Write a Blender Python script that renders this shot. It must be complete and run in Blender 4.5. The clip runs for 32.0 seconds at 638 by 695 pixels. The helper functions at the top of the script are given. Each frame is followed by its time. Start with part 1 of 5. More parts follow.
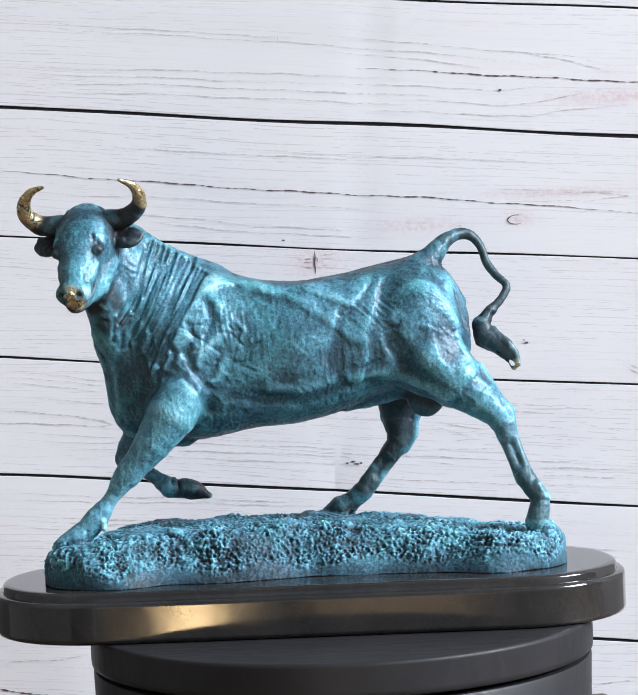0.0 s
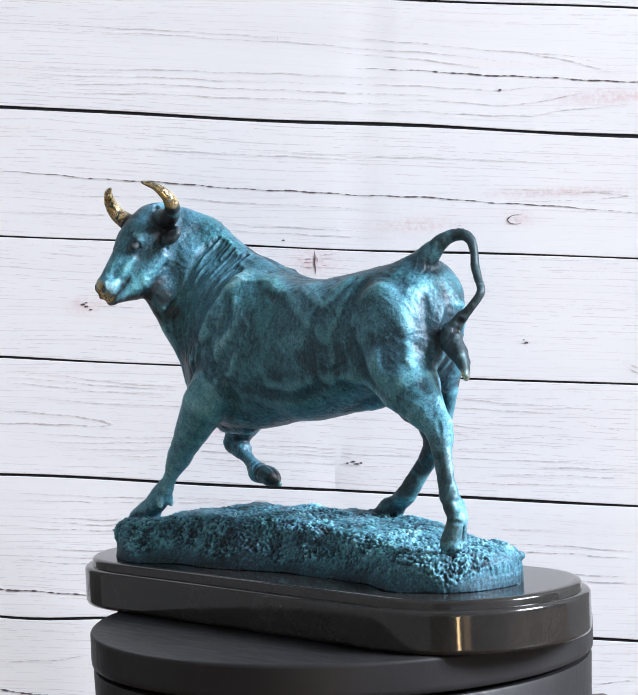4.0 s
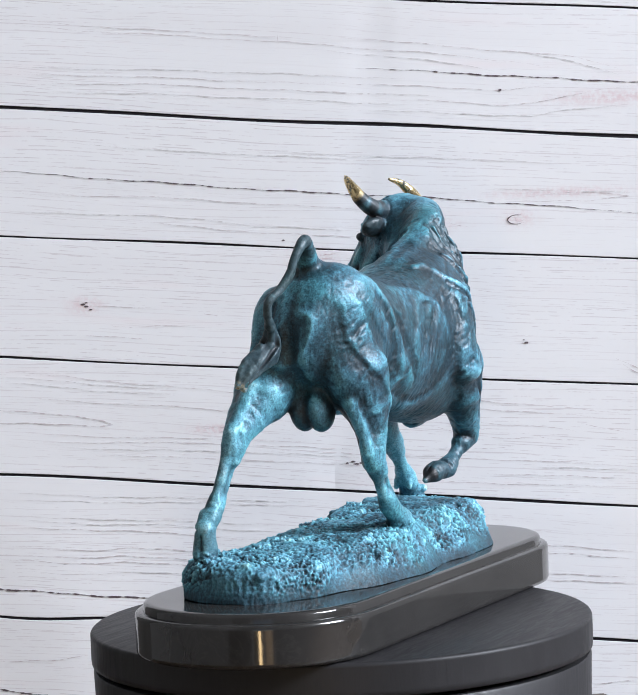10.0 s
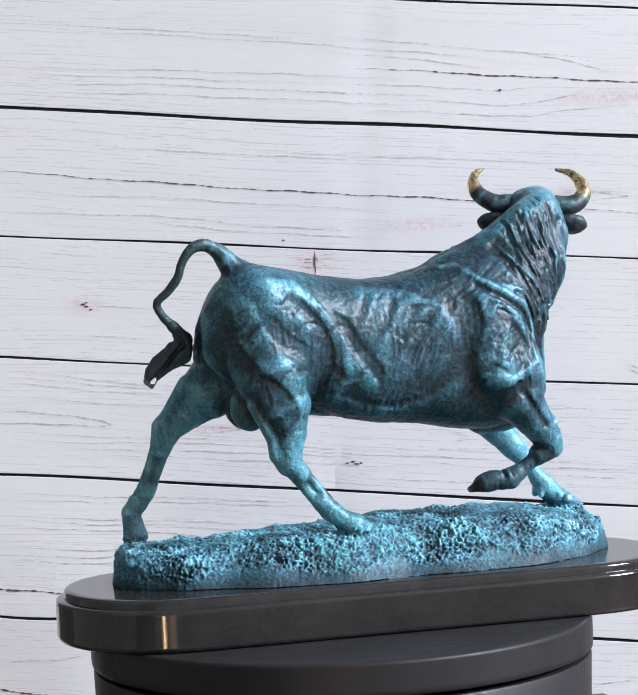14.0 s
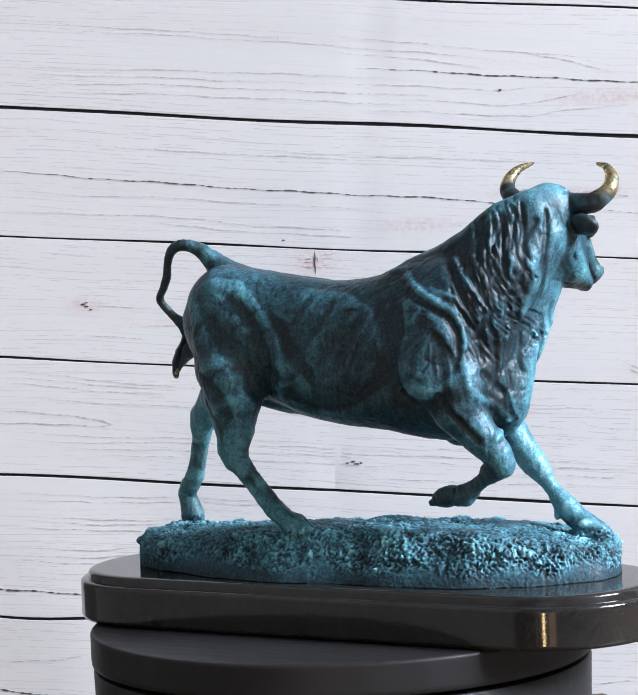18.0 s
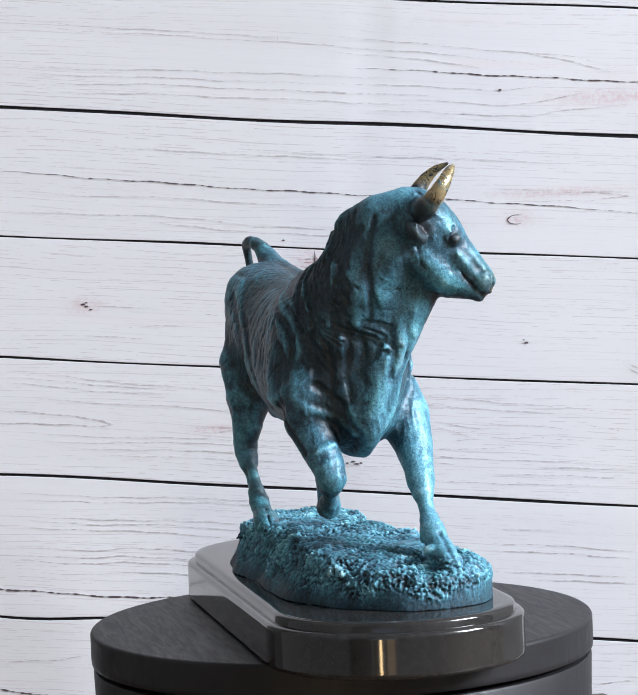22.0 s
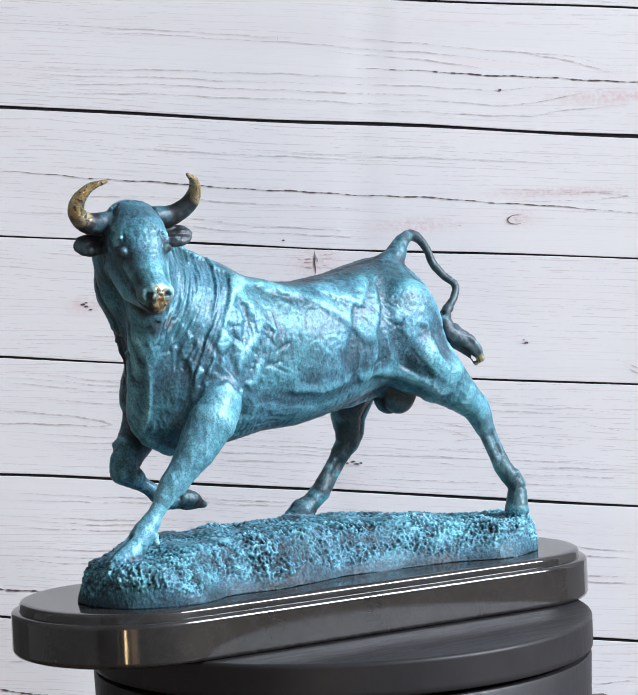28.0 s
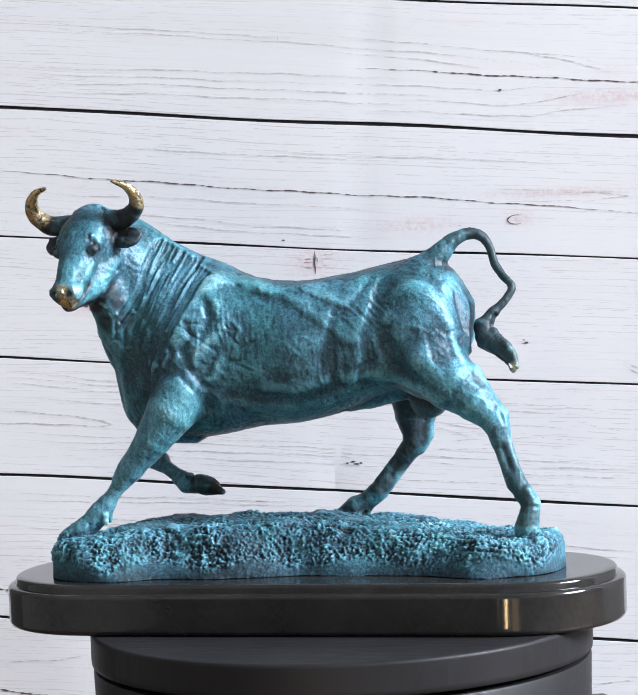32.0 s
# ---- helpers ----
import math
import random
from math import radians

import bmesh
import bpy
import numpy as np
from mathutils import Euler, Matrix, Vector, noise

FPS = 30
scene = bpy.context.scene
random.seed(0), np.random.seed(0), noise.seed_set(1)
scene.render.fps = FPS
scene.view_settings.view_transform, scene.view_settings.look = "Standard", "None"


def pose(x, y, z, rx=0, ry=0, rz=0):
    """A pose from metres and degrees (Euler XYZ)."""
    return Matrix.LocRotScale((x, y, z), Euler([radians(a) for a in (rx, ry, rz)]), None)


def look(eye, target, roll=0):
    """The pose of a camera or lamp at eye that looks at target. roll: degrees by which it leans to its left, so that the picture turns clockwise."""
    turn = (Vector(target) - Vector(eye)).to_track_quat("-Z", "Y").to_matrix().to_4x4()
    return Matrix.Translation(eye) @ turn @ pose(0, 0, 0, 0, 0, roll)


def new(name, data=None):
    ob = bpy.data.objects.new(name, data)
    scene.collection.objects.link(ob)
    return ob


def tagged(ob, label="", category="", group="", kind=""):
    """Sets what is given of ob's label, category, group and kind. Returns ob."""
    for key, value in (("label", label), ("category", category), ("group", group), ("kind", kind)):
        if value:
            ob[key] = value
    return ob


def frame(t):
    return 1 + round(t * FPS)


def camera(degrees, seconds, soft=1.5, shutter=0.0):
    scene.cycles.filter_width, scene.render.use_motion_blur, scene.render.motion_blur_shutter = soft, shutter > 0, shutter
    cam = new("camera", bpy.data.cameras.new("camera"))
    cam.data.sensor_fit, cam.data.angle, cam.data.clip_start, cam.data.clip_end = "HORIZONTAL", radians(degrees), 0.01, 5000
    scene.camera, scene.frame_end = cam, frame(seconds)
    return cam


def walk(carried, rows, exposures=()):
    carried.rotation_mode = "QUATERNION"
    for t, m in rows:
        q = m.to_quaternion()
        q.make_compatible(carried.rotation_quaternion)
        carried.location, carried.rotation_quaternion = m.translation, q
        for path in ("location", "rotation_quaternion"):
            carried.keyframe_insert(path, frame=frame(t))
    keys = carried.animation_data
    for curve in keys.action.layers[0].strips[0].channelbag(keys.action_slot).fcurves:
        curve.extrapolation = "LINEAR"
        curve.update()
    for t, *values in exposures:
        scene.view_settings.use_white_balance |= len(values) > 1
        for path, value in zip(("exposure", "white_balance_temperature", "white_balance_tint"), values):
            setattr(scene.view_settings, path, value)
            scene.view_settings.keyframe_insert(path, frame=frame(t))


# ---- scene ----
# Heights: the room floor is z = 0, the small table's top TABLE, the turntable's plate TABLE + 0.09.
TABLE = 0.75
PLATE = TABLE + 0.09
PLINTH = PLATE + 0.032
TURN = -11.659            # degrees a second, clockwise from above

cam = camera(15.54, 32.0, soft=1.2)
EYE = (0.0, -1.50, PLINTH + 0.2210)
AIM = (EYE[0] - 0.004547, EYE[1] + 0.998635, EYE[2] - 0.052040)
walk(cam, [(0.0, look(EYE, AIM, -2.385)), (32.0, look(EYE, AIM, -2.385))],
     exposures=[(0.0, 0.05), (1.0, 0.03), (2.0, 0.18), (3.0, 0.2), (5.0, 0.22), (6.0, 0.24), (7.0, 0.22), (8.0, 0.0), (25.0, 0.0), (29.0, -0.02), (31.0, 0.0), (32.0, 0.1)])

# ---- light ----
world = bpy.data.worlds.new("world")
scene.world = world
world.use_nodes = True
wn = world.node_tree.nodes
sky = wn.new("ShaderNodeTexSky")
sky.sky_type, sky.sun_disc = "NISHITA", False
sky.sun_elevation, sky.sun_rotation = radians(38), radians(70)
wn["Background"].inputs["Strength"].default_value = 0.12
world.node_tree.links.new(sky.outputs[0], wn["Background"].inputs["Color"])


def window_light(name, place, target, width, height, watts, colour):
    """Daylight that comes in through a window's opening."""
    data = bpy.data.lights.new(name, "AREA")
    data.shape, data.size, data.size_y, data.energy, data.color = "RECTANGLE", width, height, watts, colour
    ob = new(name, data)
    ob.matrix_world = look(place, target)
    return ob


window_light("window_daylight", (6.36, -2.35, 4.82), (2.8, -1.03, 2.66), 2.9, 2.3, 1560, (0.835, 0.885, 0.99))
window_light("door_daylight", (-0.43, -3.62, 0.50), (-0.43, -2.0, 0.50), 0.12, 0.8, 7, (1.0, 0.70, 0.36))
window_light("shaded_door_daylight", (0.08, -3.62, 0.50), (0.08, -2.0, 0.50), 0.40, 0.9, 1.3, (1.0, 0.68, 0.40))


# ---- materials ----
class Nodes:
    """A small helper to write node materials in few lines."""

    def __init__(self, name):
        self.mat = bpy.data.materials.new(name)
        self.mat.use_nodes = True
        self.tree = self.mat.node_tree
        self.bsdf = self.tree.nodes["Principled BSDF"]

    def node(self, kind, **values):
        made = self.tree.nodes.new(kind)
        for key, value in values.items():
            made.inputs[key.replace("_", " ")].default_value = value
        return made

    def link(self, a, b):
        self.tree.links.new(a, b)

    def coords(self, scale=(1, 1, 1), which="Object", offset=(0, 0, 0)):
        tc = self.tree.nodes.new("ShaderNodeTexCoord")
        mp = self.tree.nodes.new("ShaderNodeMapping")
        mp.inputs["Scale"].default_value = scale
        mp.inputs["Location"].default_value = offset
        self.link(tc.outputs[which], mp.inputs["Vector"])
        return mp.outputs[0]

    def noise(self, vec, scale, detail=4.0, rough=0.55, distortion=0.0):
        n = self.node("ShaderNodeTexNoise", Scale=scale, Detail=detail, Roughness=rough, Distortion=distortion)
        self.link(vec, n.inputs["Vector"])
        return n.outputs["Fac"]

    def ramp(self, fac, stops):
        r = self.tree.nodes.new("ShaderNodeValToRGB")
        while len(r.color_ramp.elements) < len(stops):
            r.color_ramp.elements.new(0.5)
        for e, (p, c) in zip(r.color_ramp.elements, stops):
            e.position = p
            e.color = (c, c, c, 1) if isinstance(c, (int, float)) else (*c, 1)
        self.link(fac, r.inputs["Fac"])
        return r.outputs["Color"]

    def mix(self, fac, a, b, blend="MIX"):
        m = self.tree.nodes.new("ShaderNodeMix")
        m.data_type, m.blend_type = "RGBA", blend
        for socket, value in ((m.inputs["Factor"], fac), (m.inputs["A"], a), (m.inputs["B"], b)):
            if isinstance(value, (int, float)):
                socket.default_value = value
            elif isinstance(value, tuple):
                socket.default_value = (*value, 1)
            else:
                self.link(value, socket)
        return m.outputs["Result"]

    def math(self, op, a, b=0.0, clamp=False):
        m = self.tree.nodes.new("ShaderNodeMath")
        m.operation, m.use_clamp = op, clamp
        for socket, value in ((m.inputs[0], a), (m.inputs[1], b)):
            if isinstance(value, (int, float)):
                socket.default_value = value
            else:
                self.link(value, socket)
        return m.outputs[0]

    def attribute(self, name):
        a = self.tree.nodes.new("ShaderNodeAttribute")
        a.attribute_name = name
        return a.outputs["Fac"]

    def bump(self, height, strength, distance):
        b = self.node("ShaderNodeBump", Strength=strength, Distance=distance)
        self.link(height, b.inputs["Height"])
        self.link(b.outputs[0], self.bsdf.inputs["Normal"])

    def set(self, **values):
        for key, value in values.items():
            socket = self.bsdf.inputs[key.replace("_", " ")]
            if isinstance(value, (int, float)):
                socket.default_value = value
            elif isinstance(value, tuple):
                socket.default_value = (*value, 1)
            else:
                self.link(value, socket)
        return self


def plain(name, colour, rough=0.6, metal=0.0, grain=40.0, spread=0.12):
    n = Nodes(name)
    v = n.noise(n.coords(), grain, 5)
    lo = tuple(c * (1 - spread) for c in colour)
    hi = tuple(min(1, c * (1 + spread)) for c in colour)
    n.set(Base_Color=n.ramp(v, [(0.3, lo), (0.7, hi)]), Roughness=rough, Metallic=metal)
    n.bump(v, 0.08, 0.002)
    return n.mat


def bronze_material():
    """Blue-green patina over dark bronze: its relief tone runs from dark hollows with shade painted in (0) to ridges
    pale from wear (1).
    """
    n = Nodes("patinated_bronze")
    at = n.coords()
    broad = n.noise(at, 22, 4, 0.55, 0.6)
    mid = n.noise(at, 120, 6, 0.62, 0.8)
    fine = n.noise(at, 620, 5, 0.7)
    strokes = n.noise(n.coords((1.0, 1.0, 0.22)), 330, 4, 0.6, 0.4)
    wear_and_shade = n.attribute("rubbed_and_shade")
    tone = n.math("ADD", wear_and_shade, n.math("MULTIPLY", n.math("SUBTRACT", broad, 0.5), 0.55))
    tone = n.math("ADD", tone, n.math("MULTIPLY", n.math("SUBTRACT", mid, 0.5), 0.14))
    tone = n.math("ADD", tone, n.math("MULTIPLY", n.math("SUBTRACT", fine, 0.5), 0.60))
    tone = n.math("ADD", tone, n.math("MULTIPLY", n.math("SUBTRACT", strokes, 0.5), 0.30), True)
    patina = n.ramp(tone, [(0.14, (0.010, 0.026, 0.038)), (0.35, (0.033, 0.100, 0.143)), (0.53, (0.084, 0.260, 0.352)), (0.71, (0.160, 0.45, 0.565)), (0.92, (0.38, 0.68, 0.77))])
    green = n.ramp(n.noise(n.coords(offset=(3, 1, 2)), 30, 3, 0.5), [(0.46, 0.0), (0.66, 0.55)])
    patina = n.mix(green, patina, (0.66, 1.0, 0.86), "MULTIPLY")
    speck = n.ramp(n.noise(at, 1250, 3, 0.6), [(0.40, 0.16), (0.50, 1.0)])
    patina = n.mix(0.55, patina, speck, "MULTIPLY")
    # dark spots: unpatinated metal, plus painted shade under the belly and on the legs
    bare_and_shaded = n.math("MULTIPLY", n.attribute("bare_and_shaded"), n.ramp(n.math("ADD", n.math("MULTIPLY", mid, 0.5), n.math("MULTIPLY", wear_and_shade, 0.5)), [(0.45, 1.0), (0.75, 0.94)]))
    base = n.mix(bare_and_shaded, patina, n.ramp(mid, [(0.35, (0.007, 0.007, 0.008)), (0.7, (0.022, 0.025, 0.031))]))
    gold = n.math("MULTIPLY", n.attribute("polish"), n.ramp(n.noise(at, 210, 6, 0.68, 1.2), [(0.41, 0.0), (0.48, 1.0)]), True)
    base = n.mix(gold, base, (0.84, 0.65, 0.34))
    rough = n.math("ADD", n.math("MULTIPLY", mid, 0.24), 0.36)
    rough = n.math("ADD", n.math("SUBTRACT", rough, n.math("ADD", n.math("MULTIPLY", gold, 0.32), n.math("MULTIPLY", bare_and_shaded, -0.04))), n.math("MULTIPLY", n.attribute("earth"), 0.22))
    metal = n.math("ADD", n.math("MULTIPLY", gold, 0.84), 0.16, True)
    n.set(Base_Color=base, Roughness=rough, Metallic=metal, Specular_IOR_Level=0.5, Coat_Weight=0.10, Coat_Roughness=0.36)
    grain = n.math("ADD", n.math("MULTIPLY", mid, 0.22), n.math("ADD", n.math("MULTIPLY", fine, 0.6), n.math("MULTIPLY", strokes, 0.5)))
    grain = n.math("MULTIPLY", grain, n.math("SUBTRACT", 1.0, n.math("MULTIPLY", gold, 0.85)))
    n.bump(grain, 0.30, 0.0010)
    return n.mat


def marble_material():
    n = Nodes("polished_black_marble")
    at = n.coords()
    vein = n.ramp(n.noise(at, 30, 8, 0.7, 1.5), [(0.47, 0.0), (0.50, 1.0), (0.53, 0.0)])
    cloud = n.ramp(n.noise(at, 14, 6, 0.65), [(0.3, (0.017, 0.0162, 0.0155)), (0.75, (0.034, 0.0322, 0.0306))])
    scratch = n.ramp(n.noise(n.coords((1, 1, 14)), 26, 8, 0.8, 0.6), [(0.60, 0.0), (0.70, 1.0)])
    dust = n.ramp(n.noise(at, 420, 4, 0.7), [(0.62, 0.0), (0.72, 1.0)])
    base = n.mix(n.math("MULTIPLY", vein, 0.05), cloud, (0.16, 0.15, 0.14))
    base = n.mix(n.math("MULTIPLY", n.math("MULTIPLY", dust, scratch), 0.2), base, (0.30, 0.30, 0.30))
    rough = n.math("ADD", n.ramp(n.noise(at, 45, 7, 0.7), [(0.3, 0.05), (0.75, 0.12)]), n.math("MULTIPLY", scratch, 0.12))
    n.set(Base_Color=base, Roughness=rough, IOR=1.6)
    n.bump(n.math("ADD", n.noise(at, 9, 3, 0.5), n.math("ADD", n.math("MULTIPLY", n.noise(at, 70, 3, 0.5), 0.07), n.math("MULTIPLY", n.noise(n.coords((1, 1, 6)), 300, 4, 0.7), 0.02))), 0.17, 0.0016)
    return n.mat


def turntable_material():
    """Black satin plastic with a faint embossed wood grain and scuffs."""
    n = Nodes("black_satin_plastic")
    at = n.coords()
    emboss = n.noise(n.coords((5, 40, 5)), 5.5, 6, 0.6, 1.4)
    scuff = n.ramp(n.noise(n.coords((14, 60, 14)), 3.0, 7, 0.75, 2.0), [(0.66, 0.0), (0.72, 1.0)])
    tone = n.ramp(n.noise(at, 14, 6), [(0.3, (0.017, 0.0166, 0.018)), (0.8, (0.028, 0.0272, 0.029))])
    n.set(Base_Color=n.mix(n.math("MULTIPLY", scuff, 0.35), tone, (0.10, 0.10, 0.11)), Roughness=n.ramp(emboss, [(0.35, 0.42), (0.65, 0.55)]), Specular_IOR_Level=0.28)
    n.bump(n.math("ADD", emboss, n.math("MULTIPLY", n.noise(at, 900, 2), 0.15)), 0.12, 0.0008)
    return n.mat


def plank_material():
    """White-washed boards: contour-like grain in thin broken grey-brown lines, pale flushes and knots."""
    n = Nodes("whitewashed_board")
    info = n.tree.nodes.new("ShaderNodeObjectInfo")
    shift = n.math("MULTIPLY", info.outputs["Random"], 17.0)

    def board_coords(scale):
        tc = n.tree.nodes.new("ShaderNodeTexCoord")
        add = n.tree.nodes.new("ShaderNodeVectorMath")
        n.link(tc.outputs["Object"], add.inputs[0])
        put = n.tree.nodes.new("ShaderNodeCombineXYZ")
        n.link(shift, put.inputs["X"])
        n.link(shift, put.inputs["Y"])
        n.link(put.outputs[0], add.inputs[1])
        mp = n.tree.nodes.new("ShaderNodeMapping")
        mp.inputs["Rotation"].default_value = (0, radians(-4.7), 0)
        sc = n.tree.nodes.new("ShaderNodeMapping")
        sc.inputs["Scale"].default_value = scale
        n.link(add.outputs[0], mp.inputs["Vector"])
        n.link(mp.outputs[0], sc.inputs["Vector"])
        return sc.outputs[0]

    def grain_lines(pitch, thick, lo, hi, run):
        """Thin lines along the board, each broken by chance."""
        flat = n.tree.nodes.new("ShaderNodeSeparateXYZ")
        n.link(board_coords((1.0, 1.0, 1.0)), flat.inputs[0])
        warp = n.math("ADD", n.math("MULTIPLY", n.noise(board_coords((2.6, 1.0, 16.0)), 1.0, 2.0, 0.5), 3.6), n.math("MULTIPLY", n.noise(board_coords((26.0, 1.0, 90.0)), 1.0, 2.0, 0.5), 0.22))
        v = n.math("ADD", n.math("MULTIPLY", flat.outputs[2], 1.0 / pitch), n.math("MULTIPLY", warp, 0.0065 / pitch))
        put = n.tree.nodes.new("ShaderNodeCombineXYZ")
        n.link(n.math("MULTIPLY", flat.outputs[0], run), put.inputs["X"])
        n.link(n.math("MULTIPLY", n.math("FLOOR", v), 7.31), put.inputs["Y"])
        n.link(shift, put.inputs["Z"])
        on = n.ramp(n.noise(put.outputs[0], 1.0, 4.0, 0.65), [(lo, 0.0), (hi, 1.0)])
        body = n.ramp(n.math("FRACT", v), [(0.5 - thick, 0.0), (0.5 - 0.4 * thick, 1.0), (0.5 + 0.4 * thick, 1.0), (0.5 + thick, 0.0)])
        return n.math("MULTIPLY", body, on)

    line = grain_lines(0.0066, 0.065, 0.42, 0.54, 26.0)
    hair = grain_lines(0.0030, 0.13, 0.50, 0.60, 60.0)
    region = n.ramp(n.noise(board_coords((1.8, 1.0, 13.0)), 1.0, 2.0), [(0.36, 0.15), (0.56, 1.0)])
    wide = n.noise(board_coords((2.0, 1.0, 30.0)), 1.0, 6, 0.6)
    tone = n.ramp(wide, [(0.30, (0.742, 0.738, 0.75)), (0.55, (0.766, 0.766, 0.778)), (0.8, (0.786, 0.786, 0.796))])
    pink = n.ramp(n.noise(board_coords((4.0, 1.0, 30.0)), 1.0, 4), [(0.60, 0.0), (0.78, 0.45)])
    tone = n.mix(pink, tone, (0.79, 0.67, 0.68))
    tc = n.tree.nodes.new("ShaderNodeTexCoord")
    split = n.tree.nodes.new("ShaderNodeSeparateXYZ")
    n.link(tc.outputs["Object"], split.inputs[0])
    cloudy = n.ramp(n.noise(n.coords(), 260, 4, 0.7), [(0.40, 0.15), (0.62, 1.0)])
    for x, z, rx, rz in ((-0.010, 0.313, 0.020, 0.011), (-0.197, 0.286, 0.014, 0.007), (0.158, 0.342, 0.012, 0.006), (0.235, 0.437, 0.045, 0.006), (0.19, 0.362, 0.050, 0.004), (0.075, 0.340, 0.030, 0.006), (-0.095, 0.181, 0.022, 0.004)):
        dx = n.math("DIVIDE", n.math("SUBTRACT", split.outputs[0], x), rx)
        dz = n.math("DIVIDE", n.math("SUBTRACT", split.outputs[2], TABLE + z), rz)
        r2 = n.math("ADD", n.math("MULTIPLY", dx, dx), n.math("MULTIPLY", dz, dz))
        glow = n.math("MULTIPLY", n.math("POWER", 2.718, n.math("MULTIPLY", r2, -1.0)), cloudy)
        tone = n.mix(n.math("MULTIPLY", glow, 0.75), tone, (0.66, 0.50, 0.52))
    tone = n.mix(n.math("MULTIPLY", n.math("MULTIPLY", line, region), 0.32), tone, (0.33, 0.245, 0.265))
    tone = n.mix(n.math("MULTIPLY", n.math("MULTIPLY", hair, region), 0.34), tone, (0.36, 0.28, 0.30))
    n.set(Base_Color=tone, Roughness=0.5)
    n.bump(wide, 0.05, 0.0006)
    return n.mat


def grain_mark_material():
    return plain("grey_grain_mark", (0.53, 0.475, 0.49), 0.8)


BRONZE, MARBLE, BLACK, BOARD = bronze_material(), marble_material(), turntable_material(), plank_material()
GAP = plain("dark_gap", (0.010, 0.008, 0.012), 0.9)
GRAIN = grain_mark_material()
FAINT = plain("faint_grain_mark", (0.57, 0.55, 0.555), 0.8)
REDDISH = plain("reddish_grain_mark", (0.42, 0.26, 0.27), 0.8)
CRACK = plain("dark_crack", (0.10, 0.075, 0.085), 0.9)
PLASTER = plain("warm_plaster", (0.175, 0.172, 0.167), 0.85, grain=6)
WOOD = plain("oak_floor", (0.13, 0.09, 0.06), 0.45, grain=9, spread=0.3)
TABLEWOOD = plain("dark_table_wood", (0.07, 0.05, 0.04), 0.5, grain=20, spread=0.3)
FRAME = plain("white_frame_paint", (0.75, 0.75, 0.74), 0.4)


# ---- mesh helpers ----
def part(name, bm, material, parent=None, label="", smooth=False):
    me = bpy.data.meshes.new(name)
    bm.to_mesh(me)
    bm.free()
    me.materials.append(material)
    if smooth:
        me.polygons.foreach_set("use_smooth", [True] * len(me.polygons))
    ob = new(name, me)
    ob.parent = parent
    if label:
        tagged(ob, label)
    return ob


def box_into(bm, lo, hi):
    c = [(a + b) / 2 for a, b in zip(lo, hi)]
    s = [b - a for a, b in zip(lo, hi)]
    bmesh.ops.create_cube(bm, size=1, matrix=Matrix.Translation(c) @ Matrix.Diagonal((*s, 1)))


def boxes(name, spans, material, parent=None, label="", bevel=0.0):
    bm = bmesh.new()
    for lo, hi in spans:
        box_into(bm, lo, hi)
    if bevel:
        bmesh.ops.bevel(bm, geom=bm.edges[:], offset=bevel, segments=2, affect="EDGES", profile=0.5)
    return part(name, bm, material, parent, label)


def rings(name, loops, material, parent=None, label="", caps=(True, True)):
    """A closed skin over loops of equal length."""
    bm = bmesh.new()
    rows = [[bm.verts.new(p) for p in loop] for loop in loops]
    k = len(rows[0])
    for a, b in zip(rows, rows[1:]):
        for i in range(k):
            bm.faces.new((a[i], a[(i + 1) % k], b[(i + 1) % k], b[i]))
    if caps[0]:
        bm.faces.new(rows[0][::-1])
    if caps[1]:
        bm.faces.new(rows[-1])
    bmesh.ops.recalc_face_normals(bm, faces=bm.faces[:])
    ob = part(name, bm, material, parent, label, True)
    ob.data.set_sharp_from_angle(angle=radians(50))
    return ob


# ---- the room round the set ----
X0, X1, Y0, Y1, ROOM = -2.4, 6.4, -3.6, 1.0, 6.0
tagged(boxes("floor", [((X0 - 0.1, Y0 - 0.1, -0.1), (X1 + 0.1, Y1 + 0.1, 0.0))], WOOD), "brown oak floor of the room", kind="structure")
tagged(boxes("ceiling", [((X0 - 0.1, Y0 - 0.1, ROOM), (X1 + 0.1, Y1 + 0.1, ROOM + 0.1))], PLASTER), "plain pale plaster ceiling", kind="structure")
tagged(boxes("wall_north", [((X0, Y1, 0), (X1, Y1 + 0.1, ROOM))], PLASTER), "plain plaster wall behind the backdrop", kind="structure")
tagged(boxes("wall_west", [((X0 - 0.1, Y0 - 0.1, 0), (X0, Y1 + 0.1, ROOM))], PLASTER), "plain plaster side wall", kind="structure")
WY0, WY1, WZ0, WZ1 = -3.55, -0.75, 3.55, 5.95
tagged(boxes("wall_east", [((X1, Y0 - 0.1, 0), (X1 + 0.1, WY0, ROOM)), ((X1, WY1, 0), (X1 + 0.1, Y1 + 0.1, ROOM)),
                           ((X1, WY0, 0), (X1 + 0.1, WY1, WZ0)), ((X1, WY0, WZ1), (X1 + 0.1, WY1, ROOM))], PLASTER), "plaster wall with a window opening", kind="structure")
DX0, DX1, DZ1 = -0.9, 0.4, 2.05
tagged(boxes("wall_south", [((X0, Y0 - 0.1, 0), (DX0, Y0, ROOM)), ((DX1, Y0 - 0.1, 0), (X1, Y0, ROOM)),
                            ((DX0, Y0 - 0.1, DZ1), (DX1, Y0, ROOM))], PLASTER), "plaster wall with a glazed door opening", kind="structure")

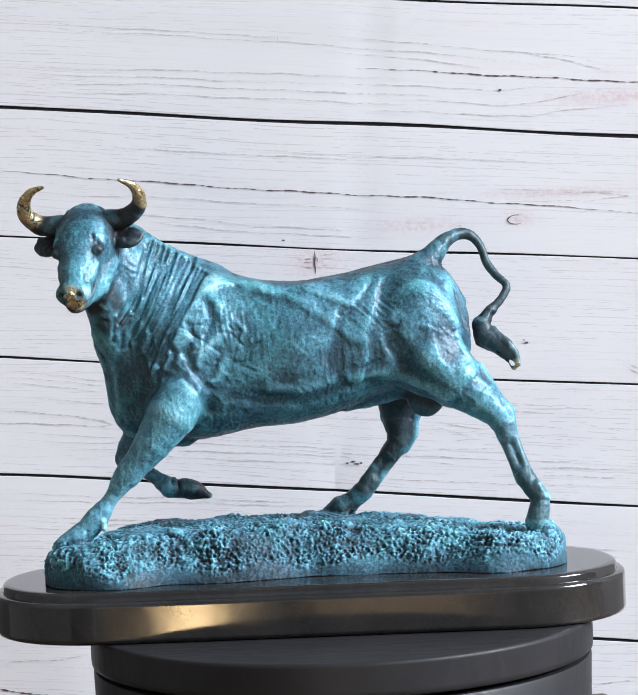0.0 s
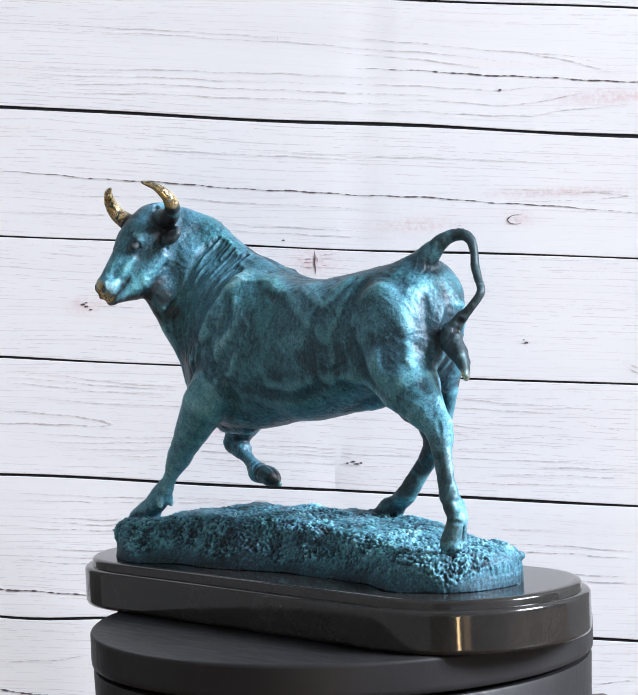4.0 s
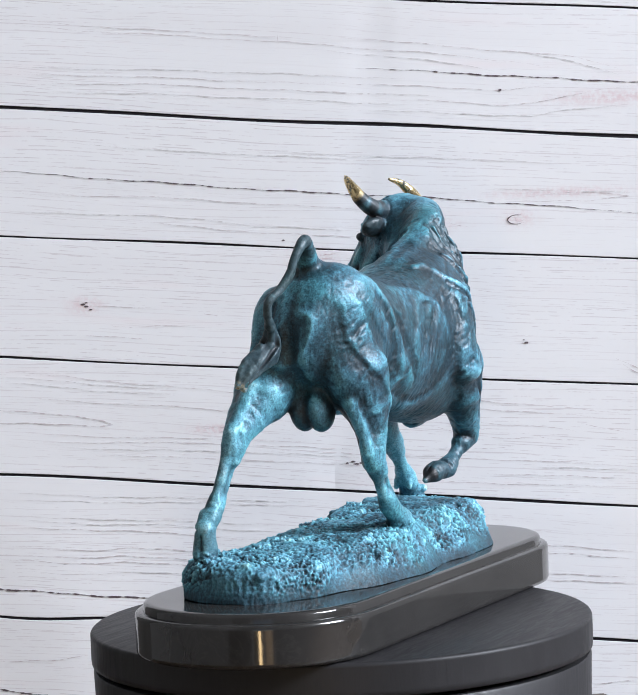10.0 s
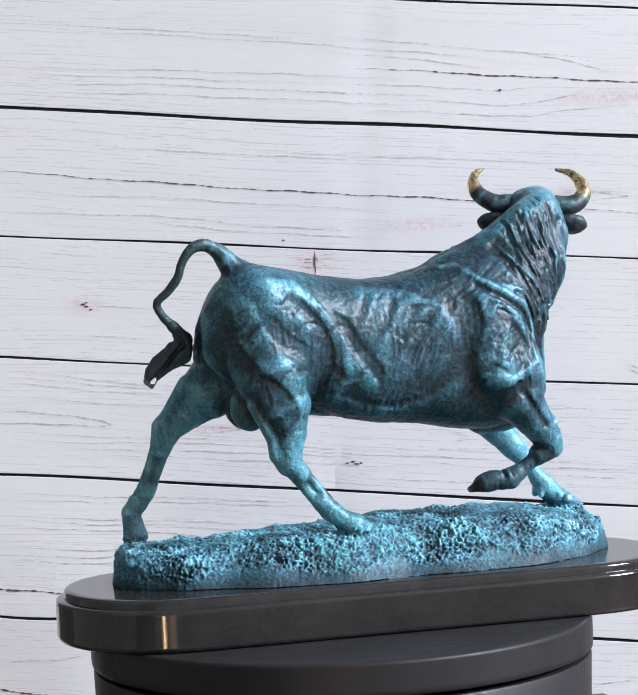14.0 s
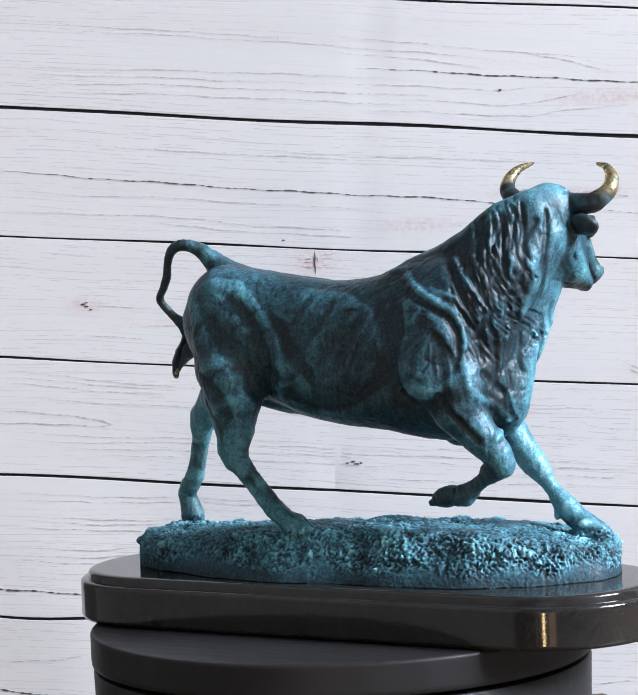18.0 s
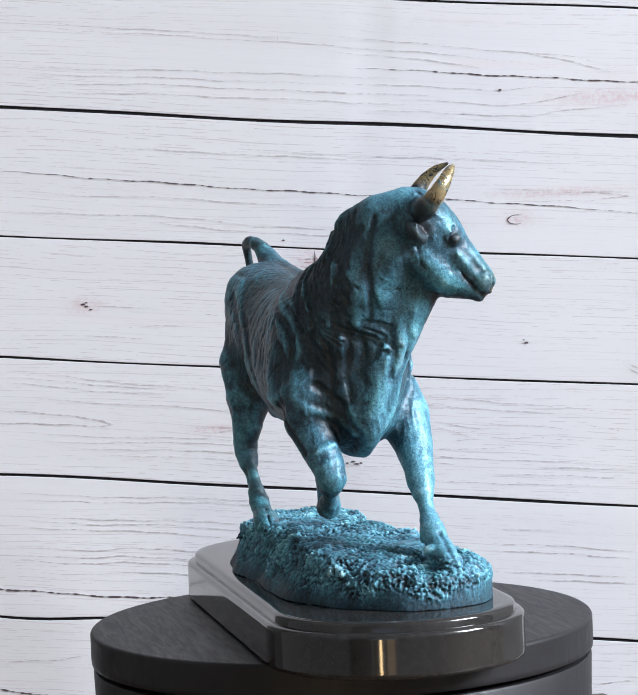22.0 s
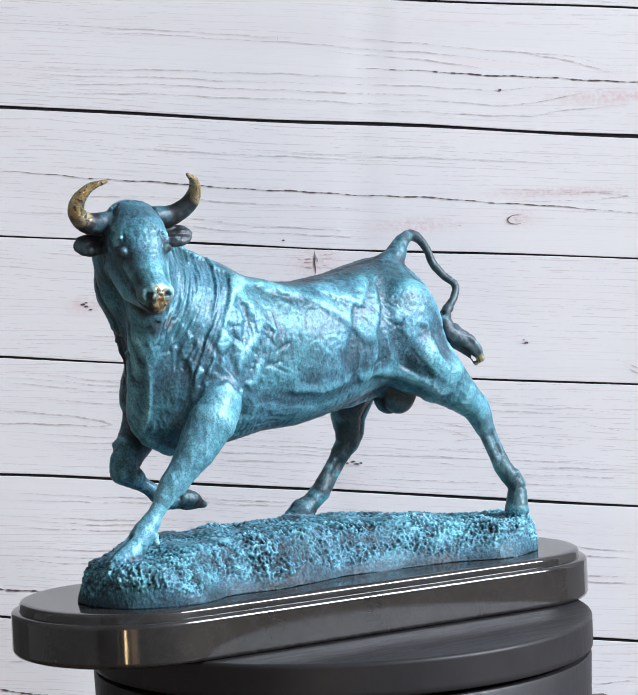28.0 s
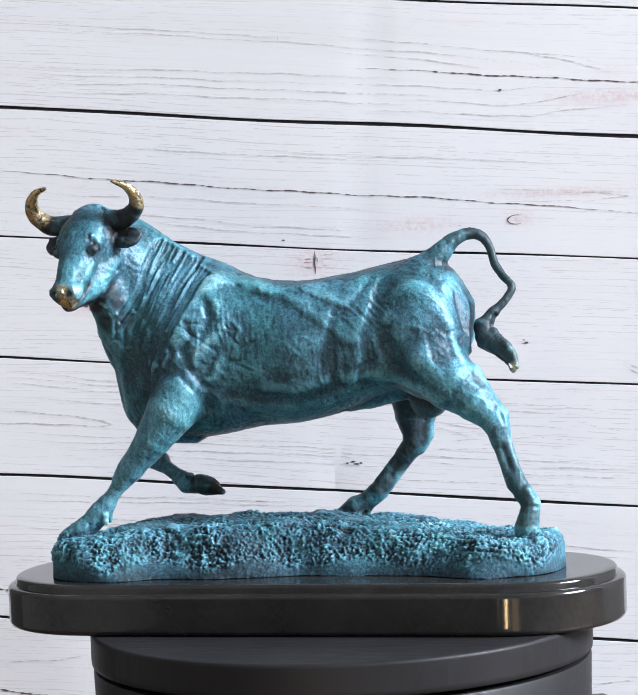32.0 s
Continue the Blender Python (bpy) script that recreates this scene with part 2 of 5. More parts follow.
door = tagged(new("door_1"), "white framed glazed double door onto a sunny terrace", kind="structure")
boxes("door_frame", [((DX0, Y0 - 0.08, 0.0), (DX0 + 0.06, Y0 - 0.005, DZ1)), ((DX1 - 0.06, Y0 - 0.08, 0.0), (DX1, Y0 - 0.005, DZ1)), ((DX0 + 0.06, Y0 - 0.08, DZ1 - 0.06), (DX1 - 0.06, Y0 - 0.005, DZ1))], FRAME, door)
boxes("stile", [((-0.30, Y0 - 0.015, 0.0), (-0.22, Y0 + 0.02, DZ1 - 0.07))], FRAME, door)

# ---- small table under the set ----
table = tagged(new("table"), "small dark wooden table under the turntable", "table")
boxes("tabletop", [((-0.19, -0.20, TABLE - 0.03), (0.19, 0.165, TABLE))], TABLEWOOD, table, bevel=0.004)
for sx in (-0.165, 0.165):
    for sy in (-0.175, 0.14):
        boxes("leg", [((sx - 0.02, sy - 0.02, 0.0), (sx + 0.02, sy + 0.02, TABLE - 0.03))], TABLEWOOD, table, bevel=0.003)


# ---- turntable ----
def circle(r, z, count=160):
    return [(r * math.cos(2 * math.pi * i / count), r * math.sin(2 * math.pi * i / count), z) for i in range(count)]


turntable = tagged(new("turntable"), "round black motorised display turntable with a seam round its rim", "turntable")
turntable.location = (0, 0, TABLE)
R = 0.1615
rings("base", [circle(r, z) for r, z in ((R - 0.012, 0.0), (R - 0.0035, 0.002), (R - 0.003, 0.010), (R - 0.0012, 0.0643), (R - 0.0022, 0.0656), (R - 0.008, 0.0658))], BLACK, turntable)
plate = rings("plate", [circle(r, z) for r, z in ((R - 0.008, 0.0685), (R - 0.0015, 0.0686), (R - 0.0003, 0.0695), (R, 0.0725), (R, 0.0732), (R, 0.0872), (R, 0.0880), (R - 0.0005, 0.0892), (R - 0.0014, 0.0899), (R - 0.003, 0.0900))], BLACK, turntable, "satin black rotating plate")


# ---- marble plinth ----
def plinth_outline(inset, z, x0=-0.2225, x1=0.184, half=0.0765, bow=0.075, power=2.1, count=56):
    """A long outline with straight sides that run smoothly into full round ends; inset moves it inwards."""
    out = []
    c, q = math.cos(radians(-0.5)), math.sin(radians(-0.5))
    for end, tip in ((1, x1), (-1, x0)):
        for i in range(count):
            a = math.pi * (i / (count - 1) - 0.5)
            e, f = max(math.cos(a), 0.0) ** (2 / power), math.copysign(abs(math.sin(a)) ** (2 / power), a)
            nx, ny = e ** (power - 1) / bow, math.copysign(abs(f) ** (power - 1), f) / half
            n = math.hypot(nx, ny)
            px = tip - end * bow + end * bow * e - end * nx / n * inset
            py = 0.003 + end * (half * f - ny / n * inset)
            out.append((c * px - q * py, q * px + c * py, z))
    return out


plinth = rings("marble_plinth", [plinth_outline(i, z) for i, z in ((0.0035, 0.0), (0.001, 0.0008), (0, 0.003), (0, 0.0036), (0, 0.0228), (0, 0.0236), (0.0004, 0.0250), (0.0014, 0.0259), (0.0030, 0.0263),
                                                            (0.0050, 0.0264), (0.0051, 0.0267), (0.0053, 0.0298), (0.0060, 0.0311), (0.0075, 0.0318), (0.0095, 0.0320), (0.0105, 0.0320), (0.03, 0.0320))], MARBLE)
tagged(plinth, "long polished black marble plinth with rounded ends and stepped edge", "plinth")


# ---- bull statue: one casting, modelled as a distance field in centimetres ----
STEP = 0.064
LOW, HIGH = np.array((-21.0, -8.0, -0.6)), np.array((16.2, 9.0, 27.0))
AXES3 = [np.arange(LOW[i], HIGH[i], STEP, dtype=np.float32) for i in range(3)]
FIELD = np.full([len(a) for a in AXES3], 3.0, np.float32)
BARE_AND_SHADED = []          # (centre, radius) of dark spots: unpatinated metal, and shade painted on belly and legs
POLISH = []        # (centre, radius) of polished golden metal
NOSTRILS = []      # (centre, radius) of dark hollows inside the polished nose


def window(lo, hi, pad):
    """The part of the grid inside a box, and its coordinates."""
    cut = []
    for i in range(3):
        a = max(0, int((lo[i] - pad - LOW[i]) / STEP))
        b = min(FIELD.shape[i], int((hi[i] + pad - LOW[i]) / STEP) + 2)
        cut.append(slice(a, max(a + 1, b)))
    grid = [AXES3[0][cut[0]][:, None, None], AXES3[1][cut[1]][None, :, None], AXES3[2][cut[2]][None, None, :]]
    return tuple(cut), grid


def blend(cut, d, k):
    old = FIELD[cut]
    h = np.maximum(k - np.abs(old - d), 0) / k
    FIELD[cut] = np.minimum(old, d) - h * h * k * 0.25


def carve(cut, d, k):
    old = FIELD[cut]
    h = np.maximum(k - np.abs(old + d), 0) / k
    FIELD[cut] = np.maximum(old, -d) + h * h * k * 0.25


def cone(a, b, ra, rb, k=0.5, cutting=False):
    """A round cone from a to b."""
    a, b = np.array(a, float), np.array(b, float)
    r = max(ra, rb)
    cut, (X, Y, Z) = window(np.minimum(a, b) - r, np.maximum(a, b) + r, k + 0.5)
    ab = b - a
    t = np.clip(((X - a[0]) * ab[0] + (Y - a[1]) * ab[1] + (Z - a[2]) * ab[2]) / (ab @ ab + 1e-9), 0, 1)
    d = np.sqrt((X - a[0] - t * ab[0]) ** 2 + (Y - a[1] - t * ab[1]) ** 2 + (Z - a[2] - t * ab[2]) ** 2) - (ra + (rb - ra) * t)
    (carve if cutting else blend)(cut, d.astype(np.float32), k)


def limb(k, *joints):
    """A chain of round cones, smooth at its joints; each joint is (x, y, z, radius)."""
    pts = np.array(joints, float)
    pts[:, 3] += 0.02
    r = pts[:, 3:].max()
    cut, (X, Y, Z) = window(pts[:, :3].min(0) - r, pts[:, :3].max(0) + r, k + 0.3)
    best = None
    for p, q in zip(pts, pts[1:]):
        ab = q[:3] - p[:3]
        t = np.clip(((X - p[0]) * ab[0] + (Y - p[1]) * ab[1] + (Z - p[2]) * ab[2]) / (ab @ ab + 1e-9), 0, 1)
        d = np.sqrt((X - p[0] - t * ab[0]) ** 2 + (Y - p[1] - t * ab[1]) ** 2 + (Z - p[2] - t * ab[2]) ** 2) - (p[3] + (q[3] - p[3]) * t)
        best = d if best is None else np.minimum(best, d)
    blend(cut, best.astype(np.float32), k)


def cord(*joints):
    """A smooth bent taper through joints (x, y, z, radius): horns and tail."""
    pts = [np.array(j, float) for j in joints]
    pts = [2 * pts[0] - pts[1]] + pts + [2 * pts[-1] - pts[-2]]
    line = []
    for a, b, c, d in zip(pts, pts[1:], pts[2:], pts[3:]):
        for j in range(6):
            t = j / 6
            line.append(0.5 * (2 * b + (c - a) * t + (2 * a - 5 * b + 4 * c - d) * t * t + (3 * b - a - 3 * c + d) * t ** 3))
    line.append(pts[-2])
    for p, q in zip(line, line[1:]):
        cone(p[:3], q[:3], p[3], q[3], 0.06)


def flank(side, x, z):
    """The place on the bull's left (-1) or right (1) surface at a length and height."""
    i, k = int((x - LOW[0]) / STEP), int((z - LOW[2]) / STEP)
    row = FIELD[i, :, k]
    hit = np.flatnonzero(row < 0)
    if not len(hit):
        return (x, 1.5 + 3.5 * side, z)
    return (x, float(AXES3[1][hit[0] if side < 0 else hit[-1]]), z)


def fold(side, width, depth, *points):
    """A furrow (depth > 0) or ridge (depth < 0) drawn on one flank through lengths and heights."""
    line = []
    for (xa, za), (xb, zb) in zip(points, points[1:]):
        n = max(1, int(math.hypot(xb - xa, zb - za) / 0.7))
        line += [flank(side, xa + (xb - xa) * j / n, za + (zb - za) * j / n) for j in range(n)]
    line.append(flank(side, *points[-1]))
    broad = min(max((width - 0.24) / 0.14, 0.0), 1.0)
    crease(line, (0.85 + 0.20 * broad) * width, (1.45 if depth > 0 else 1.1) * (1 - 0.35 * broad) * depth, broad)


def blob(centre, radii, k=0.8, turn=(0, 0, 0), basis=None, cutting=False):
    """An ellipsoid, turned by degrees or laid along a basis."""
    m = np.array(basis) if basis is not None else np.array(Euler([radians(a) for a in turn]).to_matrix()).T
    c, r = np.array(centre, float), np.array(radii, float)
    cut, (X, Y, Z) = window(c - r.max(), c + r.max(), k + 0.4)
    p = [(m[i][0] * (X - c[0]) + m[i][1] * (Y - c[1]) + m[i][2] * (Z - c[2])) for i in range(3)]
    k0 = np.sqrt(sum((p[i] / r[i]) ** 2 for i in range(3)))
    k1 = np.sqrt(sum((p[i] / r[i] ** 2) ** 2 for i in range(3))) + 1e-6
    d = k0 * (k0 - 1) / k1
    (carve if cutting else blend)(cut, d.astype(np.float32), k)


def crease(points, width, depth, lopsided=0.0):
    """A furrow (depth > 0) or a ridge (depth < 0) along a line on the surface; a lopsided one is steep on one side and runs out softly on the other."""
    pts = [np.array(p, float) for p in points]
    lo, hi = np.min(pts, 0), np.max(pts, 0)
    cut, (X, Y, Z) = window(lo, hi, 2.6 * width * (1 + lopsided))
    best, side = None, 0.0
    for a, b in zip(pts, pts[1:]):
        ab = b - a
        t = np.clip(((X - a[0]) * ab[0] + (Y - a[1]) * ab[1] + (Z - a[2]) * ab[2]) / (ab @ ab + 1e-9), 0, 1)
        d = (X - a[0] - t * ab[0]) ** 2 + (Y - a[1] - t * ab[1]) ** 2 + (Z - a[2] - t * ab[2]) ** 2
        if lopsided:
            over = (ab[0] * (Z - a[2]) - ab[2] * (X - a[0])) / (math.hypot(ab[0], ab[2]) + 1e-9)
            side = over if best is None else np.where(d < best, over, side)
        best = d if best is None else np.minimum(best, d)
    if lopsided:
        width = width * (1 + lopsided * (0.2 + 0.75 * np.tanh(side / (0.6 * width))))
        crisp = 0.0
    else:
        crisp = min(max((0.30 - width) / 0.12, 0.0), 1.0)
    best = np.sqrt(best) / width
    FIELD[cut] += (depth * ((1 - 0.45 * crisp) * np.exp(-best * best) + 0.6 * crisp * np.exp(-1.9 * best))).astype(np.float32)


def smooth_table(xs, table, column):
    """A smooth curve through the stations of a table."""
    px, py = [row[0] for row in table], [row[column] for row in table]
    slope = np.gradient(np.array(py, float), np.array(px, float))
    i = np.clip(np.searchsorted(px, xs) - 1, 0, len(px) - 2)
    px, py = np.array(px, float), np.array(py, float)
    h = px[i + 1] - px[i]
    t = np.clip((xs - px[i]) / h, 0, 1)
    return ((1 + 2 * t) * (1 - t) ** 2 * py[i] + t * (1 - t) ** 2 * h * slope[i] + t * t * (3 - 2 * t) * py[i + 1] + t * t * (t - 1) * h * slope[i + 1])


def torso():
    """The trunk: oval sections from chest to rump: x, top, bottom, middle y, half width."""
    stations = [(-13.6, 16.8, 10.4, 1.4, 1.6), (-12.4, 18.4, 9.3, 1.6, 2.9), (-10.5, 19.8, 8.6, 1.7, 3.6), (-8.0, 19.9, 8.6, 1.75, 3.75), (-5.0, 18.9, 9.2, 1.75, 3.8),
                (-2.0, 18.6, 9.45, 1.6, 3.85), (1.0, 18.95, 10.2, 1.6, 3.75), (4.0, 19.55, 11.3, 1.7, 3.95), (6.4, 19.75, 11.8, 1.75, 3.75), (8.1, 18.6, 12.6, 1.5, 2.7), (9.1, 16.9, 13.6, 1.5, 1.4)]
    cut, (X, Y, Z) = window((-14.2, -4, 7.5), (9.8, 7, 21), 0.8)
    xs = X[:, 0, 0]
    top, low, mid, wide = (smooth_table(xs, stations, c)[:, None, None] for c in (1, 2, 3, 4))
    h, c = (top - low) / 2, (top + low) / 2
    lean = 0.75 * np.clip((X - 0.5) / 5.0, 0, 1)          # the hips drop towards the stretched left leg
    mid = mid + lean * (Z - c) / h
    wide = wide * (1 - 0.10 * np.clip((X - 1.0) / 4.0, 0, 1))
    q = (np.abs((Y - mid) / wide) ** 2.3 + np.abs((Z - c) / h) ** 2.3) ** (1 / 2.3)
    d = (q - 1) * np.minimum(wide, h) * 0.9
    ends = np.maximum(stations[0][0] - X, X - stations[-1][0])
    blend(cut, np.maximum(d, ends).astype(np.float32), 0.5)


# head axes: along the face, to the bull's left, out of the forehead
HEAD_O = np.array((-15.15, -1.25, 23.4))
HEAD_U = np.array((-0.131, -0.628, -0.767))
HEAD_V = np.array((0.955, -0.285, 0.070))
HEAD_W = np.cross(HEAD_U, HEAD_V)
HEAD = (HEAD_U, HEAD_V, HEAD_W)


def in_head(u, v, w):
    return tuple(HEAD_O + u * HEAD_U + v * HEAD_V + w * HEAD_W)


def head():
    blob(in_head(1.5, 0, -0.75), (2.3, 1.95, 1.65), 0.5, basis=HEAD)
    blob(in_head(0.4, 0, -0.35), (1.1, 1.6, 1.15), 0.4, basis=HEAD)
    blob(in_head(1.9, 0, 0.30), (1.9, 1.5, 0.85), 0.5, basis=HEAD)
    limb(0.5, in_head(6.45, 0, -0.8) + (0.5,), in_head(5.0, 0, -1.75) + (0.85,), in_head(3.2, 0, -2.2) + (1.25,))
    cone(in_head(2.6, 0, -0.60), in_head(5.9, 0, -0.38), 1.5, 0.95, 0.4)
    blob(in_head(6.12, 0, -0.25), (0.80, 1.10, 0.72), 0.3, basis=HEAD)
    crease([in_head(6.75, 0, 0.35), in_head(6.95, 0, -0.3)], 0.14, 0.10)
    blob(in_head(6.15, 0, -1.0), (0.9, 0.72, 0.45), 0.2, basis=HEAD)
    for s in (-1, 1):
        limb(0.35, in_head(2.4, 0.8 * s, -1.9) + (1.15,), in_head(4.3, 0.6 * s, -1.75) + (0.95,), in_head(6.0, 0.3 * s, -1.0) + (0.5,))
        blob(in_head(2.8, 1.28 * s, 0.16), (0.85, 0.46, 0.46), 0.3, basis=HEAD)
        crease([in_head(3.1, 1.62 * s, 0.20), in_head(3.25, 1.62 * s, 0.18)], 0.50, 0.30)
        crease([in_head(3.18 + 0.50 * math.cos(a), 1.60 * s, 0.20 + 0.40 * math.sin(a)) for a in [0.5 * i for i in range(14)]], 0.11, -0.12)
        blob(in_head(3.18, 1.28 * s, 0.22), (0.38, 0.40, 0.34), 0.03, basis=HEAD)
        crease([in_head(2.5, 1.35 * s, 0.75), in_head(3.05, 1.35 * s, 0.85), in_head(3.7, 1.25 * s, 0.60)], 0.15, -0.12)
        crease([in_head(3.7, 1.45 * s, 0.3), in_head(4.6, 1.15 * s, 0.25), in_head(5.5, 0.9 * s, 0.1)], 0.25, 0.14)
        crease([in_head(3.9, 1.35 * s, -0.2), in_head(4.8, 1.05 * s, -0.25)], 0.2, -0.12)
        crease([in_head(6.95, 0.55 * s, -0.72), in_head(6.2, 0.85 * s, -0.80), in_head(5.2, 0.95 * s, -0.85), in_head(4.8, 1.0 * s, -0.75)], 0.10, 0.13)
        blob(in_head(6.78, 0.62 * s, 0.2), (0.34, 0.24, 0.32), 0.08, basis=HEAD, cutting=True)
        crease([in_head(6.25, 0.85 * s, 0.35), in_head(6.6, 0.95 * s, 0.1)], 0.15, -0.12)
        crease([in_head(1.9, 1.75 * s, -1.6), in_head(3.0, 1.65 * s, -2.2), in_head(4.1, 1.2 * s, -1.9), in_head(4.7, 1.05 * s, -1.4)], 0.18, 0.16)
        # ear: a cupped leaf beside the horn
        blob(in_head(1.35, 2.55 * s, -1.1), (0.78, 1.12, 0.44), 0.2, basis=HEAD)
        crease([in_head(1.35, 2.2 * s, -0.66), in_head(1.5, 3.3 * s, -0.75)], 0.30, 0.24)
        for i in range(9):
            u, v = random.uniform(0.8, 2.0), random.uniform(1.9, 3.4)
            crease([in_head(u, v * s, -0.75), in_head(u + random.uniform(-0.2, 0.2), (v + 0.5) * s, -0.8)], 0.12, random.choice((-0.12, 0.12)))
        BARE_AND_SHADED.append((in_head(3.18, 1.52 * s, 0.28), 0.50))
        for u, v in ((6.6, 0.72), (6.2, 0.86), (5.7, 0.92), (5.2, 0.96)):
            BARE_AND_SHADED.append((in_head(u, v * s, -0.80), 0.26))
        BARE_AND_SHADED.append((in_head(1.35, 2.9 * s, -0.75), 1.25, 0.96))
        NOSTRILS.append((in_head(6.72, 0.62 * s, 0.2), 0.32))
        for a in (0.2, 0.7, 1.2):           # brow and lid wrinkles
            crease([in_head(2.4 + a * 0.3, (1.0 + 0.5 * a) * s, 0.85 - 0.3 * a), in_head(2.75 + a * 0.3, (1.1 + 0.5 * a) * s, 0.72 - 0.3 * a)], 0.12, 0.10)
    cord((-13.9, -1.75, 23.0, 0.66), (-12.7, -1.95, 23.1, 0.60), (-11.8, -2.45, 23.7, 0.51), (-11.65, -3.0, 24.45, 0.40), (-12.05, -3.6, 25.1, 0.27), (-12.8, -4.12, 25.45, 0.10))
    cord((-16.6, -1.15, 22.8, 0.66), (-17.9, -0.95, 22.8, 0.60), (-18.8, -1.25, 23.4, 0.51), (-18.95, -1.75, 24.15, 0.40), (-18.45, -2.35, 24.9, 0.27), (-17.65, -2.85, 25.2, 0.10))
    for c, r in (((-13.4, -1.8, 23.0), 0.75), ((-13.0, -1.85, 23.1), 0.8), ((-17.05, -1.05, 22.85), 0.75), (in_head(5.6, 0.3, -1.9), 0.7), ((-12.3, -2.05, 23.3), 0.8), ((-17.5, -1.0, 22.85), 0.8), ((-18.3, -1.0, 23.0), 0.8), (in_head(6.5, 0, -0.55), 0.85), (in_head(6.5, 0, -1.3), 0.8), (in_head(5.7, 0, -1.7), 0.9), ((-11.75, -2.6, 23.9), 0.85), ((-18.85, -1.35, 23.6), 0.85), ((-11.8, -3.2, 24.8), 0.8), ((-12.5, -3.9, 25.4), 0.8), ((-18.8, -1.95, 24.6), 0.8), ((-18.1, -2.7, 25.3), 0.8), ((-12.4, -2.2, 23.3), 0.9), ((-18.1, -1.0, 22.9), 0.9), ((-8.7, 3.0, 5.0), 0.8)):
        BARE_AND_SHADED.append((c, r))
    for c, r in (((-11.3, -2.9, 24.4), 0.62), ((-11.55, -3.25, 24.85), 0.58), ((-11.9, -3.6, 25.2), 0.48), ((-12.4, -3.95, 25.4), 0.32), ((-18.75, -1.5, 23.75), 0.72), ((-18.85, -1.75, 24.15), 0.66), ((-18.65, -2.15, 24.65), 0.56), ((-18.3, -2.5, 25.0), 0.44), ((-17.95, -2.7, 25.15), 0.30), ((-18.5, -1.25, 23.25), 0.52), (in_head(6.7, 0.1, 0.45), 0.5), (in_head(6.9, 0.25, -0.05), 0.48), (in_head(6.85, 0.3, -0.45), 0.42)):
        POLISH.append((c, r))
    for u, v, r, share in ((0.7, 0.0, 1.3, 0.4), (1.6, -0.6, 1.0, 0.35), (0.4, 1.0, 0.9, 0.4), (5.4, -0.9, 0.9, 0.5), (6.3, -0.9, 0.8, 0.7), (4.2, -1.2, 1.0, 0.4)):
        BARE_AND_SHADED.append((in_head(u, v, 0.2), r, share))
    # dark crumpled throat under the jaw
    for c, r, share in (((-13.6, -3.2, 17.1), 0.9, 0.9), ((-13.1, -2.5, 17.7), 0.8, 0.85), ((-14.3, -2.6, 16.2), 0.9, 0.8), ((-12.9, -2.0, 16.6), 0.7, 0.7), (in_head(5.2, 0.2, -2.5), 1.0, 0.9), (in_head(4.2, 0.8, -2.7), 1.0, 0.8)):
        BARE_AND_SHADED.append((c, r, share))
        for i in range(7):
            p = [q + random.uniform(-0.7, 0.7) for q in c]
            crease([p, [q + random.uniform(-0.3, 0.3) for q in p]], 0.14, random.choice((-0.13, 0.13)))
    # rough nose
    for i in range(34):
        u, v, w = random.uniform(6.4, 7.0), random.uniform(-0.6, 0.6), random.uniform(-0.5, 0.5)
        crease([in_head(u, v, w), in_head(u + random.uniform(-0.2, 0.2), v + random.uniform(-0.25, 0.25), w + random.uniform(-0.2, 0.2))], 0.11, random.choice((-0.12, 0.12)))
    # curls on the poll and forehead
    for i in range(120):
        u, v = random.uniform(-0.6, 2.6), random.uniform(-1.5, 1.5)
        w = 0.75 - 0.16 * v * v - 0.12 * abs(u - 1.2)
        crease([in_head(u, v, w), in_head(u + random.uniform(0.2, 0.5), v + random.uniform(-0.3, 0.3), w)], 0.11, random.choice((0.12, -0.11)))


def neck():
    limb(0.8, (-9.0, 1.9, 15.4, 3.8), (-11.2, 1.85, 17.0, 3.4), (-13.1, 1.4, 19.0, 2.75), (-14.5, 0.2, 20.8, 2.2))
    limb(0.7, (-7.4, 1.7, 18.9, 0.9), (-9.0, 1.6, 19.4, 1.1), (-11.2, 1.8, 20.4, 1.25), (-13.2, 1.7, 21.75, 1.32), (-14.7, 0.8, 22.4, 1.35), (-15.1, -0.6, 22.9, 1.2))
    limb(0.9, (-14.4, -1.6, 18.3, 1.2), (-13.9, -0.6, 16.2, 1.25), (-13.3, 0.7, 13.6, 1.2), (-12.9, 1.4, 10.9, 1.15))
    # the keel of the chest
    limb(0.45, (-14.7, -0.7, 15.6, 0.4), (-14.1, 0.8, 13.0, 0.4), (-13.75, 1.4, 10.9, 0.5), (-13.0, 1.4, 9.5, 0.5), (-11.6, 1.4, 8.75, 0.5), (-9.5, 1.5, 8.7, 0.5))


def cannon(a, b, thick, aside, spread):
    """Shin bone and tendon side by side."""
    for f in (-1, 1):
        o = [f * spread * v for v in aside]
        cone([p + q for p, q in zip(a, o)], [p + q for p, q in zip(b, o)], thick, thick * 0.95, 0.18)


